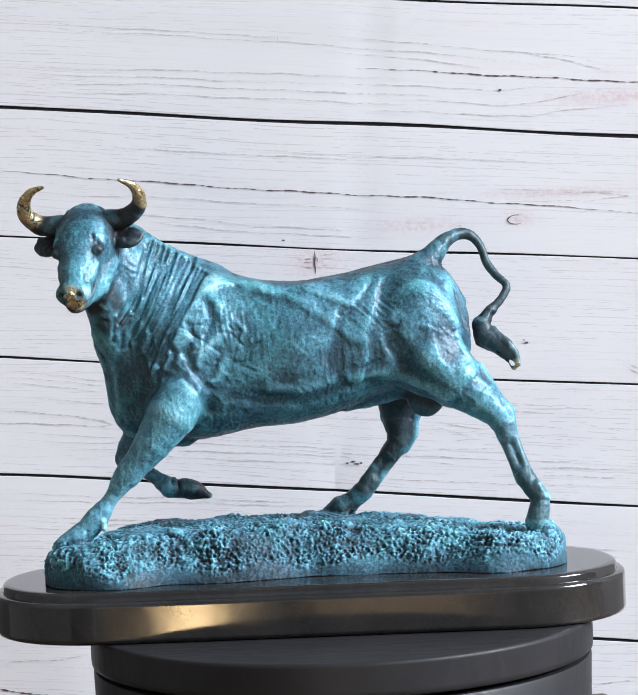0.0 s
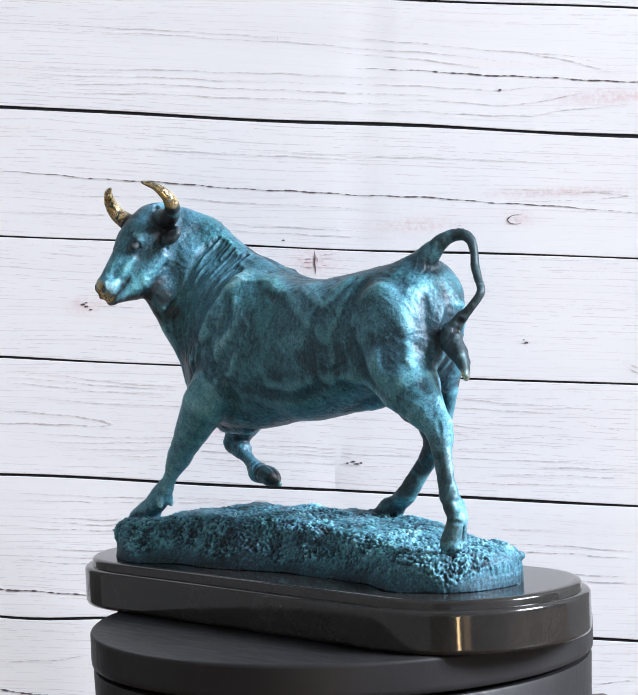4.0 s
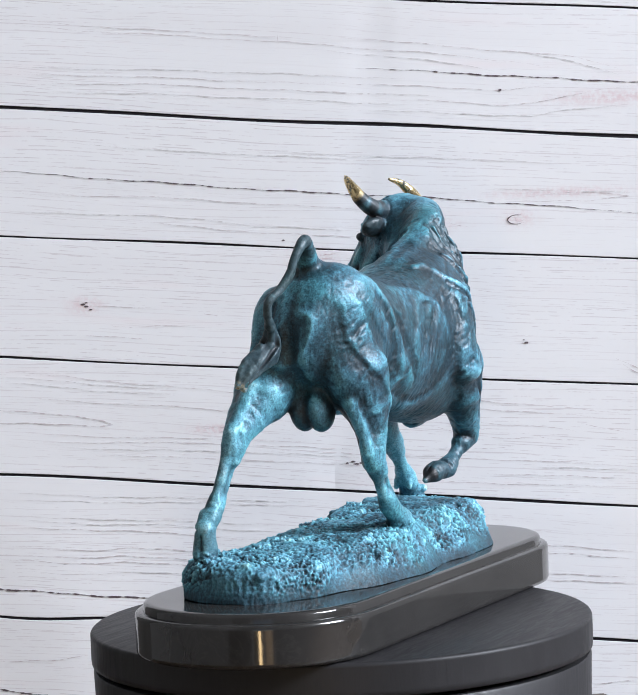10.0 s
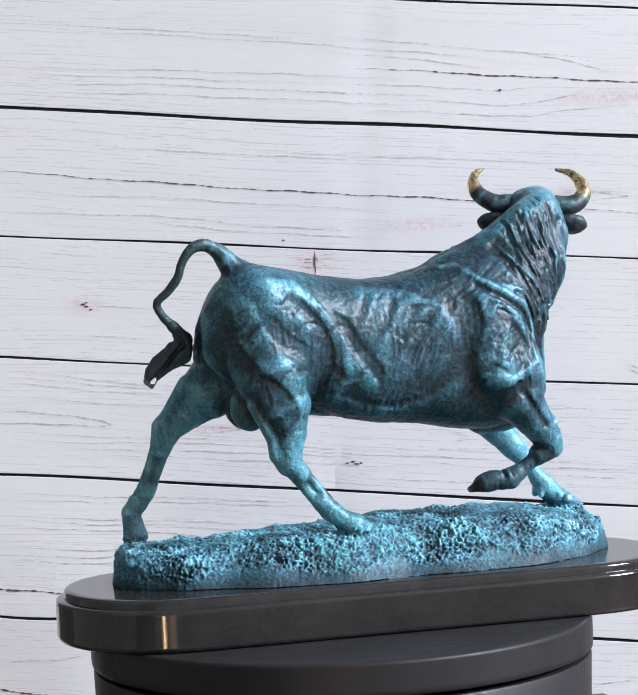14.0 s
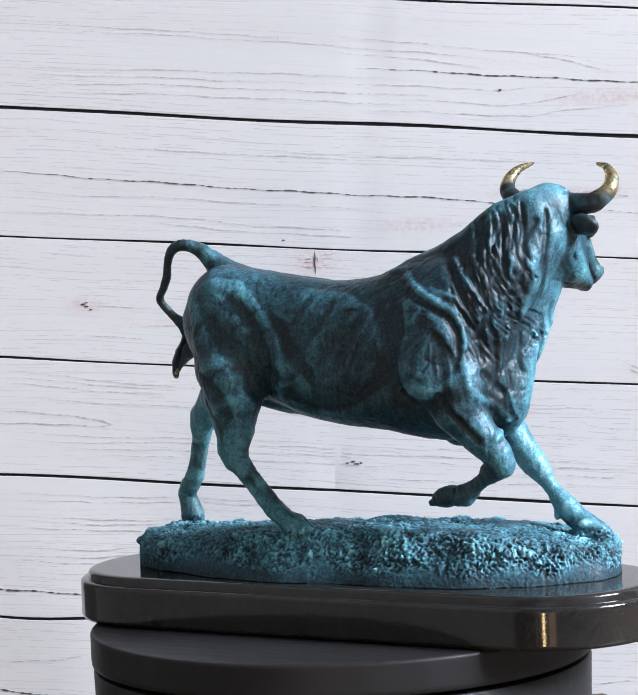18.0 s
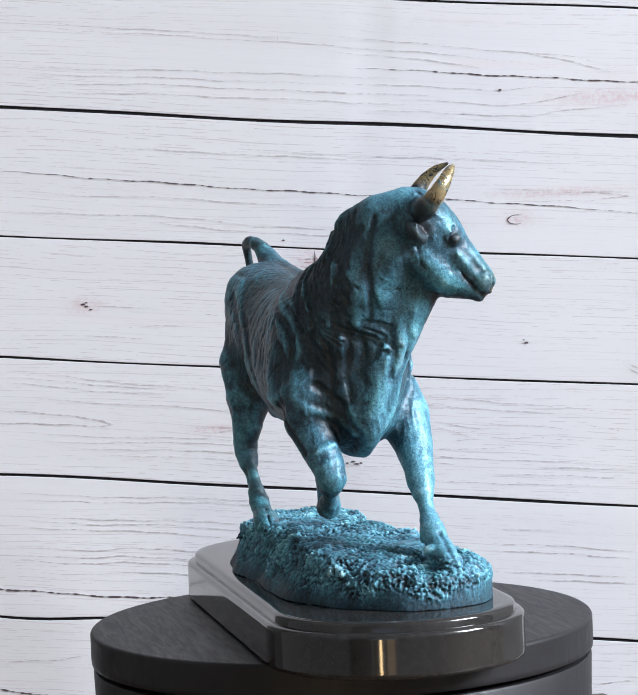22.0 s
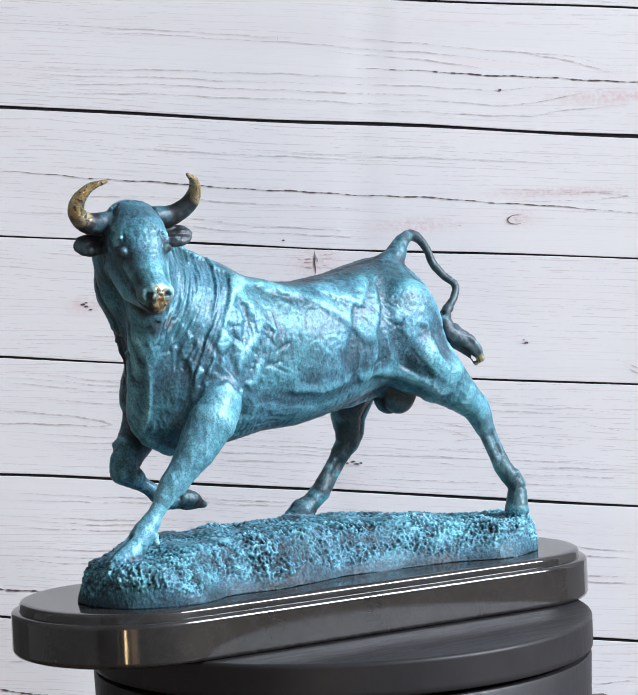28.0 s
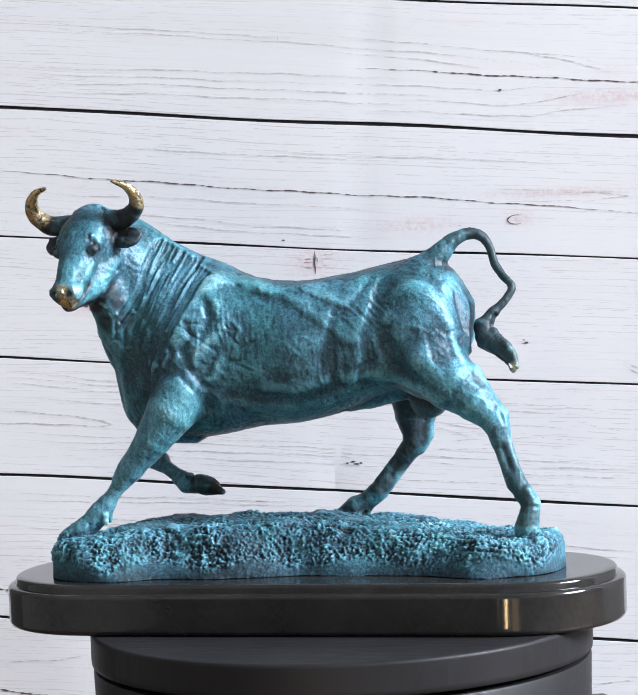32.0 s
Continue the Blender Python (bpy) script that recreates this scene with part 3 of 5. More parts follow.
def legs():
    # fore left, planted far forward
    blob((-9.5, -0.75, 13.9), (2.2, 1.35, 3.2), 0.7, (0, 18, 0))
    limb(0.3, (-9.3, -0.9, 12.2, 1.75), (-10.3, -1.55, 10.5, 1.6), (-11.5, -1.75, 8.8, 1.18), (-12.7, -1.65, 7.4, 0.86), (-13.2, -1.55, 6.8, 0.82), (-13.8, -1.5, 6.1, 0.62))
    cannon((-13.6, -1.5, 6.3), (-15.1, -1.5, 4.4), 0.44, (0.77, 0, 0.6), 0.25)
    limb(0.25, (-14.9, -1.5, 4.6, 0.60), (-15.3, -1.5, 4.1, 0.74), (-16.0, -1.6, 3.4, 0.70), (-16.6, -1.65, 2.9, 0.80), (-17.4, -1.75, 2.5, 0.66))
    cone((-14.9, -2.0, 3.9), (-14.85, -2.05, 3.5), 0.25, 0.2, 0.15)
    cone((-14.9, -1.1, 3.9), (-14.85, -1.05, 3.5), 0.25, 0.2, 0.15)
    # fore right, lifted and bent
    blob((-9.9, 3.9, 13.9), (2.3, 1.45, 3.2), 0.7, (0, 15, 0))
    limb(0.3, (-10.0, 4.2, 12.4, 1.75), (-11.0, 4.4, 10.7, 1.6), (-12.2, 4.25, 9.1, 1.15), (-13.2, 4.0, 7.9, 0.92), (-13.45, 3.9, 7.3, 0.84), (-12.7, 3.8, 6.8, 0.66))
    cannon((-12.9, 3.8, 6.9), (-11.1, 3.55, 5.55), 0.40, (0.6, 0, -0.78), 0.27)
    limb(0.2, (-11.2, 3.55, 5.6, 0.55), (-10.75, 3.45, 5.35, 0.70), (-10.3, 3.35, 5.25, 0.62))
    blob((-9.45, 3.15, 5.2), (1.15, 0.72, 0.66), 0.15, (0, 14, -12))
    cone((-9.4, 3.1, 5.15), (-8.2, 2.9, 4.75), 0.62, 0.20, 0.10)
    crease([(-9.6, 2.5, 4.75), (-8.3, 2.35, 4.6)], 0.3, 0.2)
    crease([(-8.4, 2.95, 5.3), (-9.3, 3.1, 5.85)], 0.12, 0.14)
    crease([(-10.25, 4.0, 5.5), (-10.2, 3.3, 6.0), (-10.15, 2.6, 5.4)], 0.13, 0.14)
    crease([(-10.65, 4.1, 5.6), (-10.6, 3.4, 6.1), (-10.55, 2.7, 5.6)], 0.13, 0.10)
    # hind left, stretched back
    blob((6.1, -0.40, 14.0), (2.5, 1.6, 3.3), 0.6, (0, -18, 0))
    limb(0.35, (6.6, -0.65, 13.2, 2.05), (7.9, -1.0, 11.9, 1.8), (9.3, -1.4, 10.7, 1.22), (10.4, -1.6, 9.7, 0.86), (10.8, -1.7, 9.0, 0.74), (11.0, -1.85, 8.3, 0.60))
    cannon((10.95, -1.85, 8.6), (12.0, -2.5, 5.5), 0.35, (0.94, 0, 0.33), 0.27)
    limb(0.25, (11.9, -2.45, 5.8, 0.48), (12.4, -2.6, 4.95, 0.60), (12.85, -2.75, 4.35, 0.60))
    cone((12.9, -2.8, 4.2), (12.6, -3.0, 2.8), 0.62, 0.80, 0.15)
    cone((12.7, -3.0, 5.15), (12.95, -3.1, 4.8), 0.24, 0.15, 0.15)
    cone((12.7, -2.3, 5.15), (12.95, -2.25, 4.8), 0.24, 0.15, 0.15)
    crease([(12.2, -3.6, 4.1), (12.8, -3.5, 4.25), (13.5, -3.1, 4.1)], 0.12, 0.13)
    limb(0.3, (9.4, -1.0, 12.4, 0.5), (10.6, -1.45, 10.5, 0.36), (11.15, -1.6, 9.8, 0.40), (11.2, -1.75, 8.8, 0.35))
    # hind right, under the body
    blob((5.0, 3.75, 14.0), (2.8, 1.7, 3.5), 0.6, (0, 8, 0))
    limb(0.35, (5.2, 3.9, 13.0, 2.15), (4.6, 4.35, 11.2, 1.62), (4.35, 4.6, 9.4, 1.0), (4.55, 4.75, 8.2, 0.78), (4.5, 4.75, 7.5, 0.74), (3.9, 4.75, 6.8, 0.62))
    cannon((4.1, 4.75, 7.0), (2.4, 4.6, 4.9), 0.34, (0.78, 0, -0.62), 0.30)
    limb(0.25, (2.5, 4.65, 5.0, 0.52), (2.0, 4.6, 4.4, 0.66), (1.2, 4.6, 3.75, 0.62), (0.5, 4.6, 3.3, 0.80), (-0.3, 4.6, 2.85, 0.62))
    limb(0.3, (6.4, 4.2, 11.2, 0.5), (5.5, 4.65, 9.0, 0.36), (5.35, 4.75, 8.0, 0.42), (4.9, 4.75, 7.2, 0.36))
    # cloven hooves and coronet furrows
    crease([(-17.9, -1.75, 2.9), (-16.9, -1.7, 3.6), (-16.3, -1.65, 4.0)], 0.13, 0.2)
    crease([(-0.7, 4.6, 3.2), (0.4, 4.6, 4.0)], 0.13, 0.18)
    crease([(13.3, -2.9, 3.0), (13.3, -2.85, 3.9)], 0.13, 0.18)
    crease([(-15.9, -2.4, 3.2), (-16.0, -1.6, 4.1), (-15.9, -0.8, 3.2)], 0.14, 0.12)


def tail_and_under():
    limb(0.5, (5.6, 1.65, 18.7, 1.0), (6.6, 1.85, 19.5, 0.8), (7.3, 2.05, 20.2, 0.62))
    cord((6.6, 1.85, 19.4, 0.8), (7.1, 1.97, 19.95, 0.66), (8.0, 2.35, 20.85, 0.46), (9.0, 2.75, 21.2, 0.38), (9.8, 2.8, 20.9, 0.32), (10.3, 2.6, 20.1, 0.27), (10.5, 2.4, 19.3, 0.24), (11.1, 2.0, 18.4, 0.23), (11.7, 1.5, 17.7, 0.22), (11.3, 1.2, 16.9, 0.24), (10.6, 1.0, 16.2, 0.30))
    limb(0.25, (10.5, 0.95, 16.1, 0.34), (9.85, 0.7, 15.3, 0.60), (10.05, 0.45, 14.6, 0.66), (10.9, 0.1, 14.0, 0.58), (11.5, -0.2, 13.4, 0.44), (11.85, -0.4, 12.7, 0.26))
    # loose locks of the tuft
    limb(0.12, (10.0, 1.1, 15.5, 0.22), (9.55, 1.0, 14.9, 0.32), (9.75, 0.7, 14.2, 0.32), (10.6, 0.35, 13.75, 0.26), (11.2, 0.1, 13.25, 0.18))
    limb(0.12, (10.4, 0.5, 15.2, 0.24), (10.7, 0.1, 14.6, 0.32), (11.4, -0.3, 14.05, 0.30), (11.85, -0.5, 13.4, 0.26), (12.0, -0.6, 12.75, 0.22))
    limb(0.12, (10.6, 0.3, 14.2, 0.26), (11.2, 0.2, 13.5, 0.28), (11.6, -0.1, 12.9, 0.24), (11.8, -0.3, 12.5, 0.18))
    for i in range(7):
        o = 0.45 * math.sin(i * 2.1), 0.45 * math.cos(i * 2.1)
        crease([(10.3 + o[0], 0.9 + o[1], 15.9), (10.0 + o[0], 0.6 + o[1], 15.0), (10.7 + o[0] * 0.8, 0.2 + o[1], 14.2), (11.75, -0.3 + 0.5 * o[1], 12.7)], 0.14, 0.24)
    for c, r in (((10.2, 0.9, 15.5), 0.9), ((10.1, 0.6, 14.7), 1.15), ((11.0, 0.1, 14.0), 1.1), ((11.6, -0.2, 13.2), 0.9)):
        BARE_AND_SHADED.append((c, r, 0.92))
    for c in ((9.0, 2.75, 21.2), (9.5, 2.8, 21.1), (9.8, 2.8, 20.9), (10.1, 2.7, 20.4), (10.3, 2.6, 20.0), (10.5, 2.4, 19.3), (10.8, 2.2, 18.8), (11.2, 1.95, 18.3), (11.6, 1.5, 17.6), (11.5, 1.3, 17.1), (11.0, 1.1, 16.6), (10.6, 1.0, 16.2)):
        BARE_AND_SHADED.append((c, 0.72, 0.92))
    POLISH.append(((12.0, -0.7, 12.55), 0.38))
    # thinner patina on the outer side of the stretched hind leg; shade painted on the lifted foreleg, under the belly
    # and inside the hind right leg; darker tail root and spine
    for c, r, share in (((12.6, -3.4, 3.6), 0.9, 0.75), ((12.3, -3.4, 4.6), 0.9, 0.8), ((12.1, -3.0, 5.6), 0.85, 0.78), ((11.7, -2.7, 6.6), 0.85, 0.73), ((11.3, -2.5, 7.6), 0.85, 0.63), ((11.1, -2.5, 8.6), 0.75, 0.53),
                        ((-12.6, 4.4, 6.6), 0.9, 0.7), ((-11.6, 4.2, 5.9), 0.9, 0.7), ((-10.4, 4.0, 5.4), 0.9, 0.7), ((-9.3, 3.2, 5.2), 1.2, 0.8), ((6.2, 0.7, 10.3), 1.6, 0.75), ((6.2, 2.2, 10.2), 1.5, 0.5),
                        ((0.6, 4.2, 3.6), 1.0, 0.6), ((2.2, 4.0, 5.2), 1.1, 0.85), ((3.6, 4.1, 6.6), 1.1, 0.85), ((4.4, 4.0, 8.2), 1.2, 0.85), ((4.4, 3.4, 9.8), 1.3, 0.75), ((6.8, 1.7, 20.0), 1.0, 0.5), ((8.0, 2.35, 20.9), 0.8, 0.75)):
        BARE_AND_SHADED.append((c, r, share))
    for i in range(12):
        BARE_AND_SHADED.append(((-7.0 + 1.1 * i, 0.7, 19.2 + 0.05 * abs(i - 5)), 1.3, 0.35))
    blob((6.2, 0.95, 10.9), (1.25, 0.85, 1.45), 0.35, (0, 10, 0))
    blob((6.2, 2.05, 10.9), (1.25, 0.85, 1.5), 0.35, (0, 10, 0))
    limb(0.6, (4.4, 1.45, 11.5, 0.8), (2.2, 1.4, 10.8, 0.65), (1.2, 1.4, 10.55, 0.42))


def muscles():
    """Muscle edges, skin folds and ribs, flank by flank."""
    left, right = -1, 1
    # left shoulder
    fold(left, 0.45, -0.17, (-7.6, 18.9), (-8.8, 17.2), (-9.9, 15.9), (-11.2, 13.7))
    fold(left, 0.40, -0.15, (-8.1, 18.3), (-6.7, 18.8), (-5.0, 18.6), (-4.0, 18.0))
    fold(left, 0.30, -0.18, (-7.1, 17.2), (-6.5, 16.3), (-7.2, 15.2), (-8.0, 14.7), (-8.6, 13.6))
    fold(left, 0.28, 0.17, (-7.9, 17.6), (-7.5, 16.5), (-7.9, 15.6))
    fold(left, 0.28, 0.20, (-9.3, 14.4), (-8.7, 13.2), (-8.0, 12.1))
    fold(left, 0.30, -0.15, (-6.9, 13.6), (-7.3, 12.7), (-8.4, 12.1))
    fold(left, 0.32, 0.17, (-11.9, 11.4), (-10.9, 12.9), (-9.4, 13.0), (-8.3, 11.8), (-7.9, 10.6))
    fold(left, 0.40, 0.21, (-12.2, 10.9), (-11.7, 12.3), (-11.9, 13.9))
    fold(left, 0.25, 0.12, (-10.6, 15.6), (-9.9, 14.4), (-10.2, 13.6))
    fold(left, 0.25, 0.12, (-9.0, 16.2), (-8.6, 15.3), (-9.1, 14.6))
    # left barrel and belly
    fold(left, 0.55, -0.16, (-5.0, 18.4), (-2.8, 17.9), (-0.6, 16.6), (1.5, 14.9))
    fold(left, 0.45, -0.18, (-1.1, 18.0), (1.3, 17.1), (2.4, 18.4))
    fold(left, 0.60, 0.09, (-6.5, 11.6), (-4.2, 11.2), (-2.0, 11.0), (-0.3, 11.5), (1.0, 12.2))
    fold(left, 0.30, -0.14, (-4.0, 11.9), (-2.0, 11.7), (0.0, 12.2))
    fold(left, 0.45, 0.16, (0.7, 16.4), (0.3, 15.0), (-0.2, 13.8))
    # left haunch
    fold(left, 0.45, 0.20, (3.5, 18.1), (3.2, 16.7), (2.6, 15.1), (2.7, 13.6), (2.2, 12.4))
    fold(left, 0.30, -0.20, (1.2, 12.3), (2.8, 12.5), (4.2, 12.3), (5.9, 11.6), (7.1, 10.9))
    fold(left, 0.40, 0.18, (3.6, 14.6), (4.4, 13.0), (5.9, 12.1))
    fold(left, 0.45, -0.17, (4.1, 15.8), (5.2, 14.3), (6.6, 12.3))
    fold(left, 0.50, 0.18, (6.0, 17.0), (6.7, 15.5), (7.2, 13.6))
    fold(left, 0.35, -0.20, (7.5, 17.8), (7.5, 16.6), (8.0, 14.9), (8.5, 13.7))
    fold(left, 0.28, 0.20, (8.3, 17.4), (8.5, 16.5), (8.8, 15.2))
    p = flank(left, 6.0, 15.8)
    blob((p[0], p[1] + 0.78, p[2]), (1.9, 1.0, 2.5), 0.9, (0, -12, 0))
    # right haunch and flank
    fold(right, 0.40, -0.14, (5.6, 18.8), (4.0, 18.6), (3.0, 17.8), (2.0, 16.6), (1.0, 15.0), (0.0, 13.4), (-1.0, 12.2))
    fold(right, 0.42, 0.15, (3.6, 17.4), (2.6, 16.3), (1.9, 15.0), (1.7, 13.4), (2.2, 12.2))
    fold(right, 0.42, 0.16, (7.9, 16.8), (7.7, 15.0), (6.6, 13.2), (5.0, 11.9), (4.4, 10.8))
    fold(right, 0.50, -0.12, (6.8, 17.3), (6.2, 15.6), (4.9, 13.9), (3.4, 12.6))
    fold(right, 0.36, 0.07, (5.4, 16.4), (4.6, 15.4), (3.4, 14.6))
    fold(right, 0.36, -0.08, (5.0, 17.8), (4.2, 16.8), (3.0, 15.8))
    fold(right, 0.30, -0.14, (1.2, 11.9), (0.6, 12.6), (0.9, 13.6))
    fold(right, 0.45, -0.14, (1.3, 11.4), (-0.6, 10.6), (-2.4, 10.3), (-4.4, 10.7), (-6.2, 11.6), (-7.6, 12.5))
    fold(right, 0.40, 0.10, (0.6, 16.0), (-0.2, 14.4), (-1.4, 13.0))
    for x, deep, low in ((-0.4, 0.03, 15.2), (-1.7, 0.04, 14.2), (-3.0, 0.035, 13.6), (-4.3, 0.035, 13.6), (-5.5, 0.03, 14.2)):
        fold(right, 0.30, deep, (x + 0.9, low), (x, low + 1.4), (x - 0.9, low + 3.0))
        fold(right, 0.24, -deep, (x + 0.3, low), (x - 0.6, low + 1.4), (x - 1.5, low + 2.8))
    fold(right, 0.50, -0.12, (-1.0, 17.9), (-3.4, 17.6), (-5.6, 16.6), (-6.4, 15.0))
    # right shoulder
    fold(right, 0.36, 0.22, (-8.0, 16.6), (-8.2, 15.4), (-7.8, 13.8), (-7.9, 12.5), (-8.5, 11.6), (-10.0, 11.4))
    for x, z, r in ((-9.4, 15.9, 1.0), (-10.5, 13.7, 0.9), (-8.7, 13.7, 0.8), (-11.7, 12.4, 0.6), (-9.2, 12.6, 0.7)):
        p = flank(right, x, z)
        blob((p[0], p[1] - 0.62, p[2]), (1.05 * r, 0.72, 1.5 * r), 1.5, (0, 22, 0))
    fold(right, 0.22, -0.20, (-6.4, 19.1), (-7.3, 19.2), (-8.3, 18.4), (-9.9, 17.5), (-11.2, 16.7), (-11.8, 15.7), (-11.9, 14.4))
    fold(right, 0.22, 0.22, (-8.2, 17.9), (-9.8, 17.0), (-11.0, 16.2), (-11.5, 15.2), (-11.6, 13.8))
    fold(right, 0.18, -0.20, (-10.7, 19.9), (-11.6, 18.9), (-12.3, 18.0), (-13.1, 16.8), (-13.4, 15.2))
    fold(right, 0.22, 0.24, (-10.4, 19.6), (-11.4, 18.2), (-12.2, 16.8), (-12.7, 14.9))
    fold(right, 0.20, -0.14, (-9.9, 17.9), (-11.2, 17.5), (-12.0, 16.6), (-12.4, 15.4))
    fold(right, 0.34, 0.09, (-9.6, 16.4), (-10.4, 15.0), (-10.9, 13.2), (-11.1, 11.7))
    fold(right, 0.30, 0.16, (-10.6, 15.0), (-11.3, 13.8), (-11.9, 12.6))
    fold(right, 0.35, -0.18, (-8.4, 12.2), (-10.3, 11.9), (-11.6, 12.9))
    fold(right, 0.26, -0.20, (-11.9, 12.7), (-12.9, 10.8), (-13.7, 8.9))
    fold(right, 0.24, 0.20, (-10.4, 11.6), (-11.6, 10.0), (-12.6, 8.8))
    fold(right, 0.26, 0.22, (-12.7, 12.8), (-13.3, 11.6))
    for side, x0, x1, z0, z1, count in ((left, -9.5, -5.5, 13.0, 18.0, 22), (right, -12.0, -8.2, 12.0, 18.0, 24), (right, -7.0, 1.5, 11.8, 17.5, 14), (left, -5.0, 2.5, 11.6, 17.5, 7), (left, 3.2, 8.0, 13.0, 18.0, 6), (right, 2.0, 7.0, 12.5, 18.5, 16)):
        for i in range(count):
            x, z = random.uniform(x0, x1), random.uniform(z0, z1)
            run, up = random.uniform(0.5, 1.6), random.uniform(-1.2, 0.6)
            fold(side, random.uniform(0.10, 0.22), random.choice((-1, 1)) * random.uniform(0.02, 0.05), (x, z), (x + run * 0.5, z + up * 0.4 + random.uniform(-0.2, 0.2)), (x + run, z + up))
    crease([(-9.0, 2.0, 20.7), (-4.0, 1.8, 18.9), (2.0, 1.6, 19.3), (5.5, 1.6, 20.1)], 0.35, 0.12)
    crease([(8.9, 1.5, 18.2), (9.4, 1.5, 16.4), (9.0, 1.5, 13.6), (7.6, 1.5, 12.4)], 0.45, 0.5)
    crease([(8.8, 1.9, 18.6), (8.9, 1.9, 18.5)], 0.3, 0.2)


def neck_wrinkles():
    """Loose skin: close fine folds on the left of the neck, longer ones down its right side."""
    first, last = ((-11.3, 21.5), (-11.7, 20.0), (-12.3, 18.3), (-13.4, 16.6)), ((-7.9, 19.4), (-9.0, 17.3), (-10.1, 15.5), (-11.0, 13.8))
    for i in range(17):
        f = (i + random.uniform(-0.28, 0.28)) / 16
        way = [(p[0] + (q[0] - p[0]) * f, p[1] + (q[1] - p[1]) * f) for p, q in zip(first, last)]
        start, stop = random.choice((-0.6, -0.4, -0.1, 0.4)), random.choice((3.0, 3.0, 2.4, 1.8))
        wave, line = random.uniform(0, 6), []
        for j in range(9):
            u = start + (stop - start) * j / 8
            k = min(int(u), 2)
            line.append((way[k][0] + (way[k + 1][0] - way[k][0]) * (u - k) + 0.07 * math.sin(wave + 2.3 * u), way[k][1] + (way[k + 1][1] - way[k][1]) * (u - k)))
        deep = random.uniform(0.22, 0.38) * (1.2 if i < 7 else 0.8 if i > 12 else 1.0)
        fold(-1, random.uniform(0.12, 0.19), deep, *line)
        fold(-1, 0.15, -0.07, *[(x + 0.15, z + 0.03) for x, z in line])
    for i in range(7):
        x, z = -13.6 + 0.45 * i, 16.6 - 0.55 * i
        fold(-1, 0.14, random.uniform(0.06, 0.16), (x + 0.5, z + random.uniform(0.5, 1.1)), (x, z), (x - 0.15, z - random.uniform(0.5, 1.3)))
    for i in range(9):
        j = random.uniform(-0.15, 0.15)
        top, mid, low = (-10.4 - 0.52 * i + j, 20.4 + 0.30 * i), (-11.4 - 0.46 * i, 18.4 + 0.18 * i + j), (-12.5 - 0.26 * i + j, 15.0 + 0.05 * i)
        fold(1, random.uniform(0.18, 0.28), random.uniform(0.09, 0.17), top, mid, ((mid[0] + low[0]) / 2, (mid[1] + low[1]) / 2) if i % 3 else low)
    for i in range(8):
        j = random.uniform(-0.1, 0.1)
        fold(1, 0.13, 0.07, (-11.0 - 0.42 * i, 21.4 + 0.28 * i + j), (-11.5 - 0.42 * i + j, 20.2 + 0.26 * i))
    for i in range(80):
        x, z = random.uniform(-14.4, -10.4), random.uniform(16.0, 21.8)
        if z > 19.6 - 0.75 * (x + 11.0):
            continue
        run = random.uniform(1.2, 3.2)
        fold(1, random.uniform(0.10, 0.15), random.choice((1, 1, -1)) * random.uniform(0.05, 0.12), (x, z), (x - 0.22 * run + random.uniform(-0.1, 0.1), z - 0.5 * run), (x - 0.5 * run, z - run))
    # long loose folds from nape and jaw down to the chest
    for wide, deep, line in ((0.26, 0.34, ((-15.4, 2.1, 21.8), (-14.9, 2.9, 20.6), (-14.9, 3.5, 19.1), (-14.7, 3.3, 18.0))),
                             (0.24, 0.38, ((-15.8, 1.4, 22.4), (-16.0, 1.7, 21.3), (-15.9, 2.0, 19.8), (-15.7, 1.8, 18.2), (-14.8, 1.6, 16.7), (-14.2, 2.2, 15.4))),
                             (0.28, 0.32, ((-14.1, 3.0, 20.9), (-14.0, 3.9, 19.1), (-13.2, 4.4, 17.8), (-12.6, 4.5, 15.5), (-12.6, 4.3, 13.7))),
                             (0.26, 0.30, ((-15.3, 2.9, 18.3), (-14.6, 3.2, 17.3), (-14.1, 2.7, 15.4), (-13.6, 2.8, 13.6))),
                             (0.24, 0.28, ((-15.6, 1.7, 18.0), (-14.7, 0.6, 15.8), (-14.3, 1.3, 14.3), (-13.3, 3.3, 12.8))),
                             (0.30, -0.24, ((-14.5, 3.4, 19.8), (-14.3, 3.8, 18.6), (-13.9, 3.7, 17.0), (-13.4, 3.6, 14.8))),
                             (0.28, -0.24, ((-15.4, 2.6, 19.8), (-15.3, 2.6, 18.3), (-14.5, 2.4, 16.4))),
                             (0.26, 0.26, ((-10.6, 3.0, 20.6), (-11.8, 4.5, 19.0), (-13.2, 4.6, 16.9), (-13.2, 3.6, 14.4))),
                             (0.24, 0.28, ((-12.2, 3.2, 21.1), (-13.9, 4.0, 19.5), (-14.5, 3.5, 17.6), (-14.2, 2.3, 15.4))),
                             (0.26, 0.26, ((-10.0, 3.3, 20.1), (-11.5, 5.1, 18.0), (-12.0, 5.1, 16.4), (-12.4, 4.5, 14.2)))):
        crease(line, 0.8 * wide, 0.55 * deep)
    # strands of mane hanging from the crest
    for i in range(60):
        x, y = random.uniform(-14.6, -11.0), random.uniform(1.2, 3.6)
        line = []
        for q in range(4):
            p = flank(1, x - 0.10 * q, 22.6 + 0.55 * (-11.0 - x) / 2.0 - 0.9 * q - 0.4 * y)
            line.append((p[0] + 0.08 * math.sin(2.1 * q + i), p[1], p[2]))
        crease(line, random.uniform(0.08, 0.14), random.choice((-1, 1, 1)) * random.uniform(0.07, 0.16))
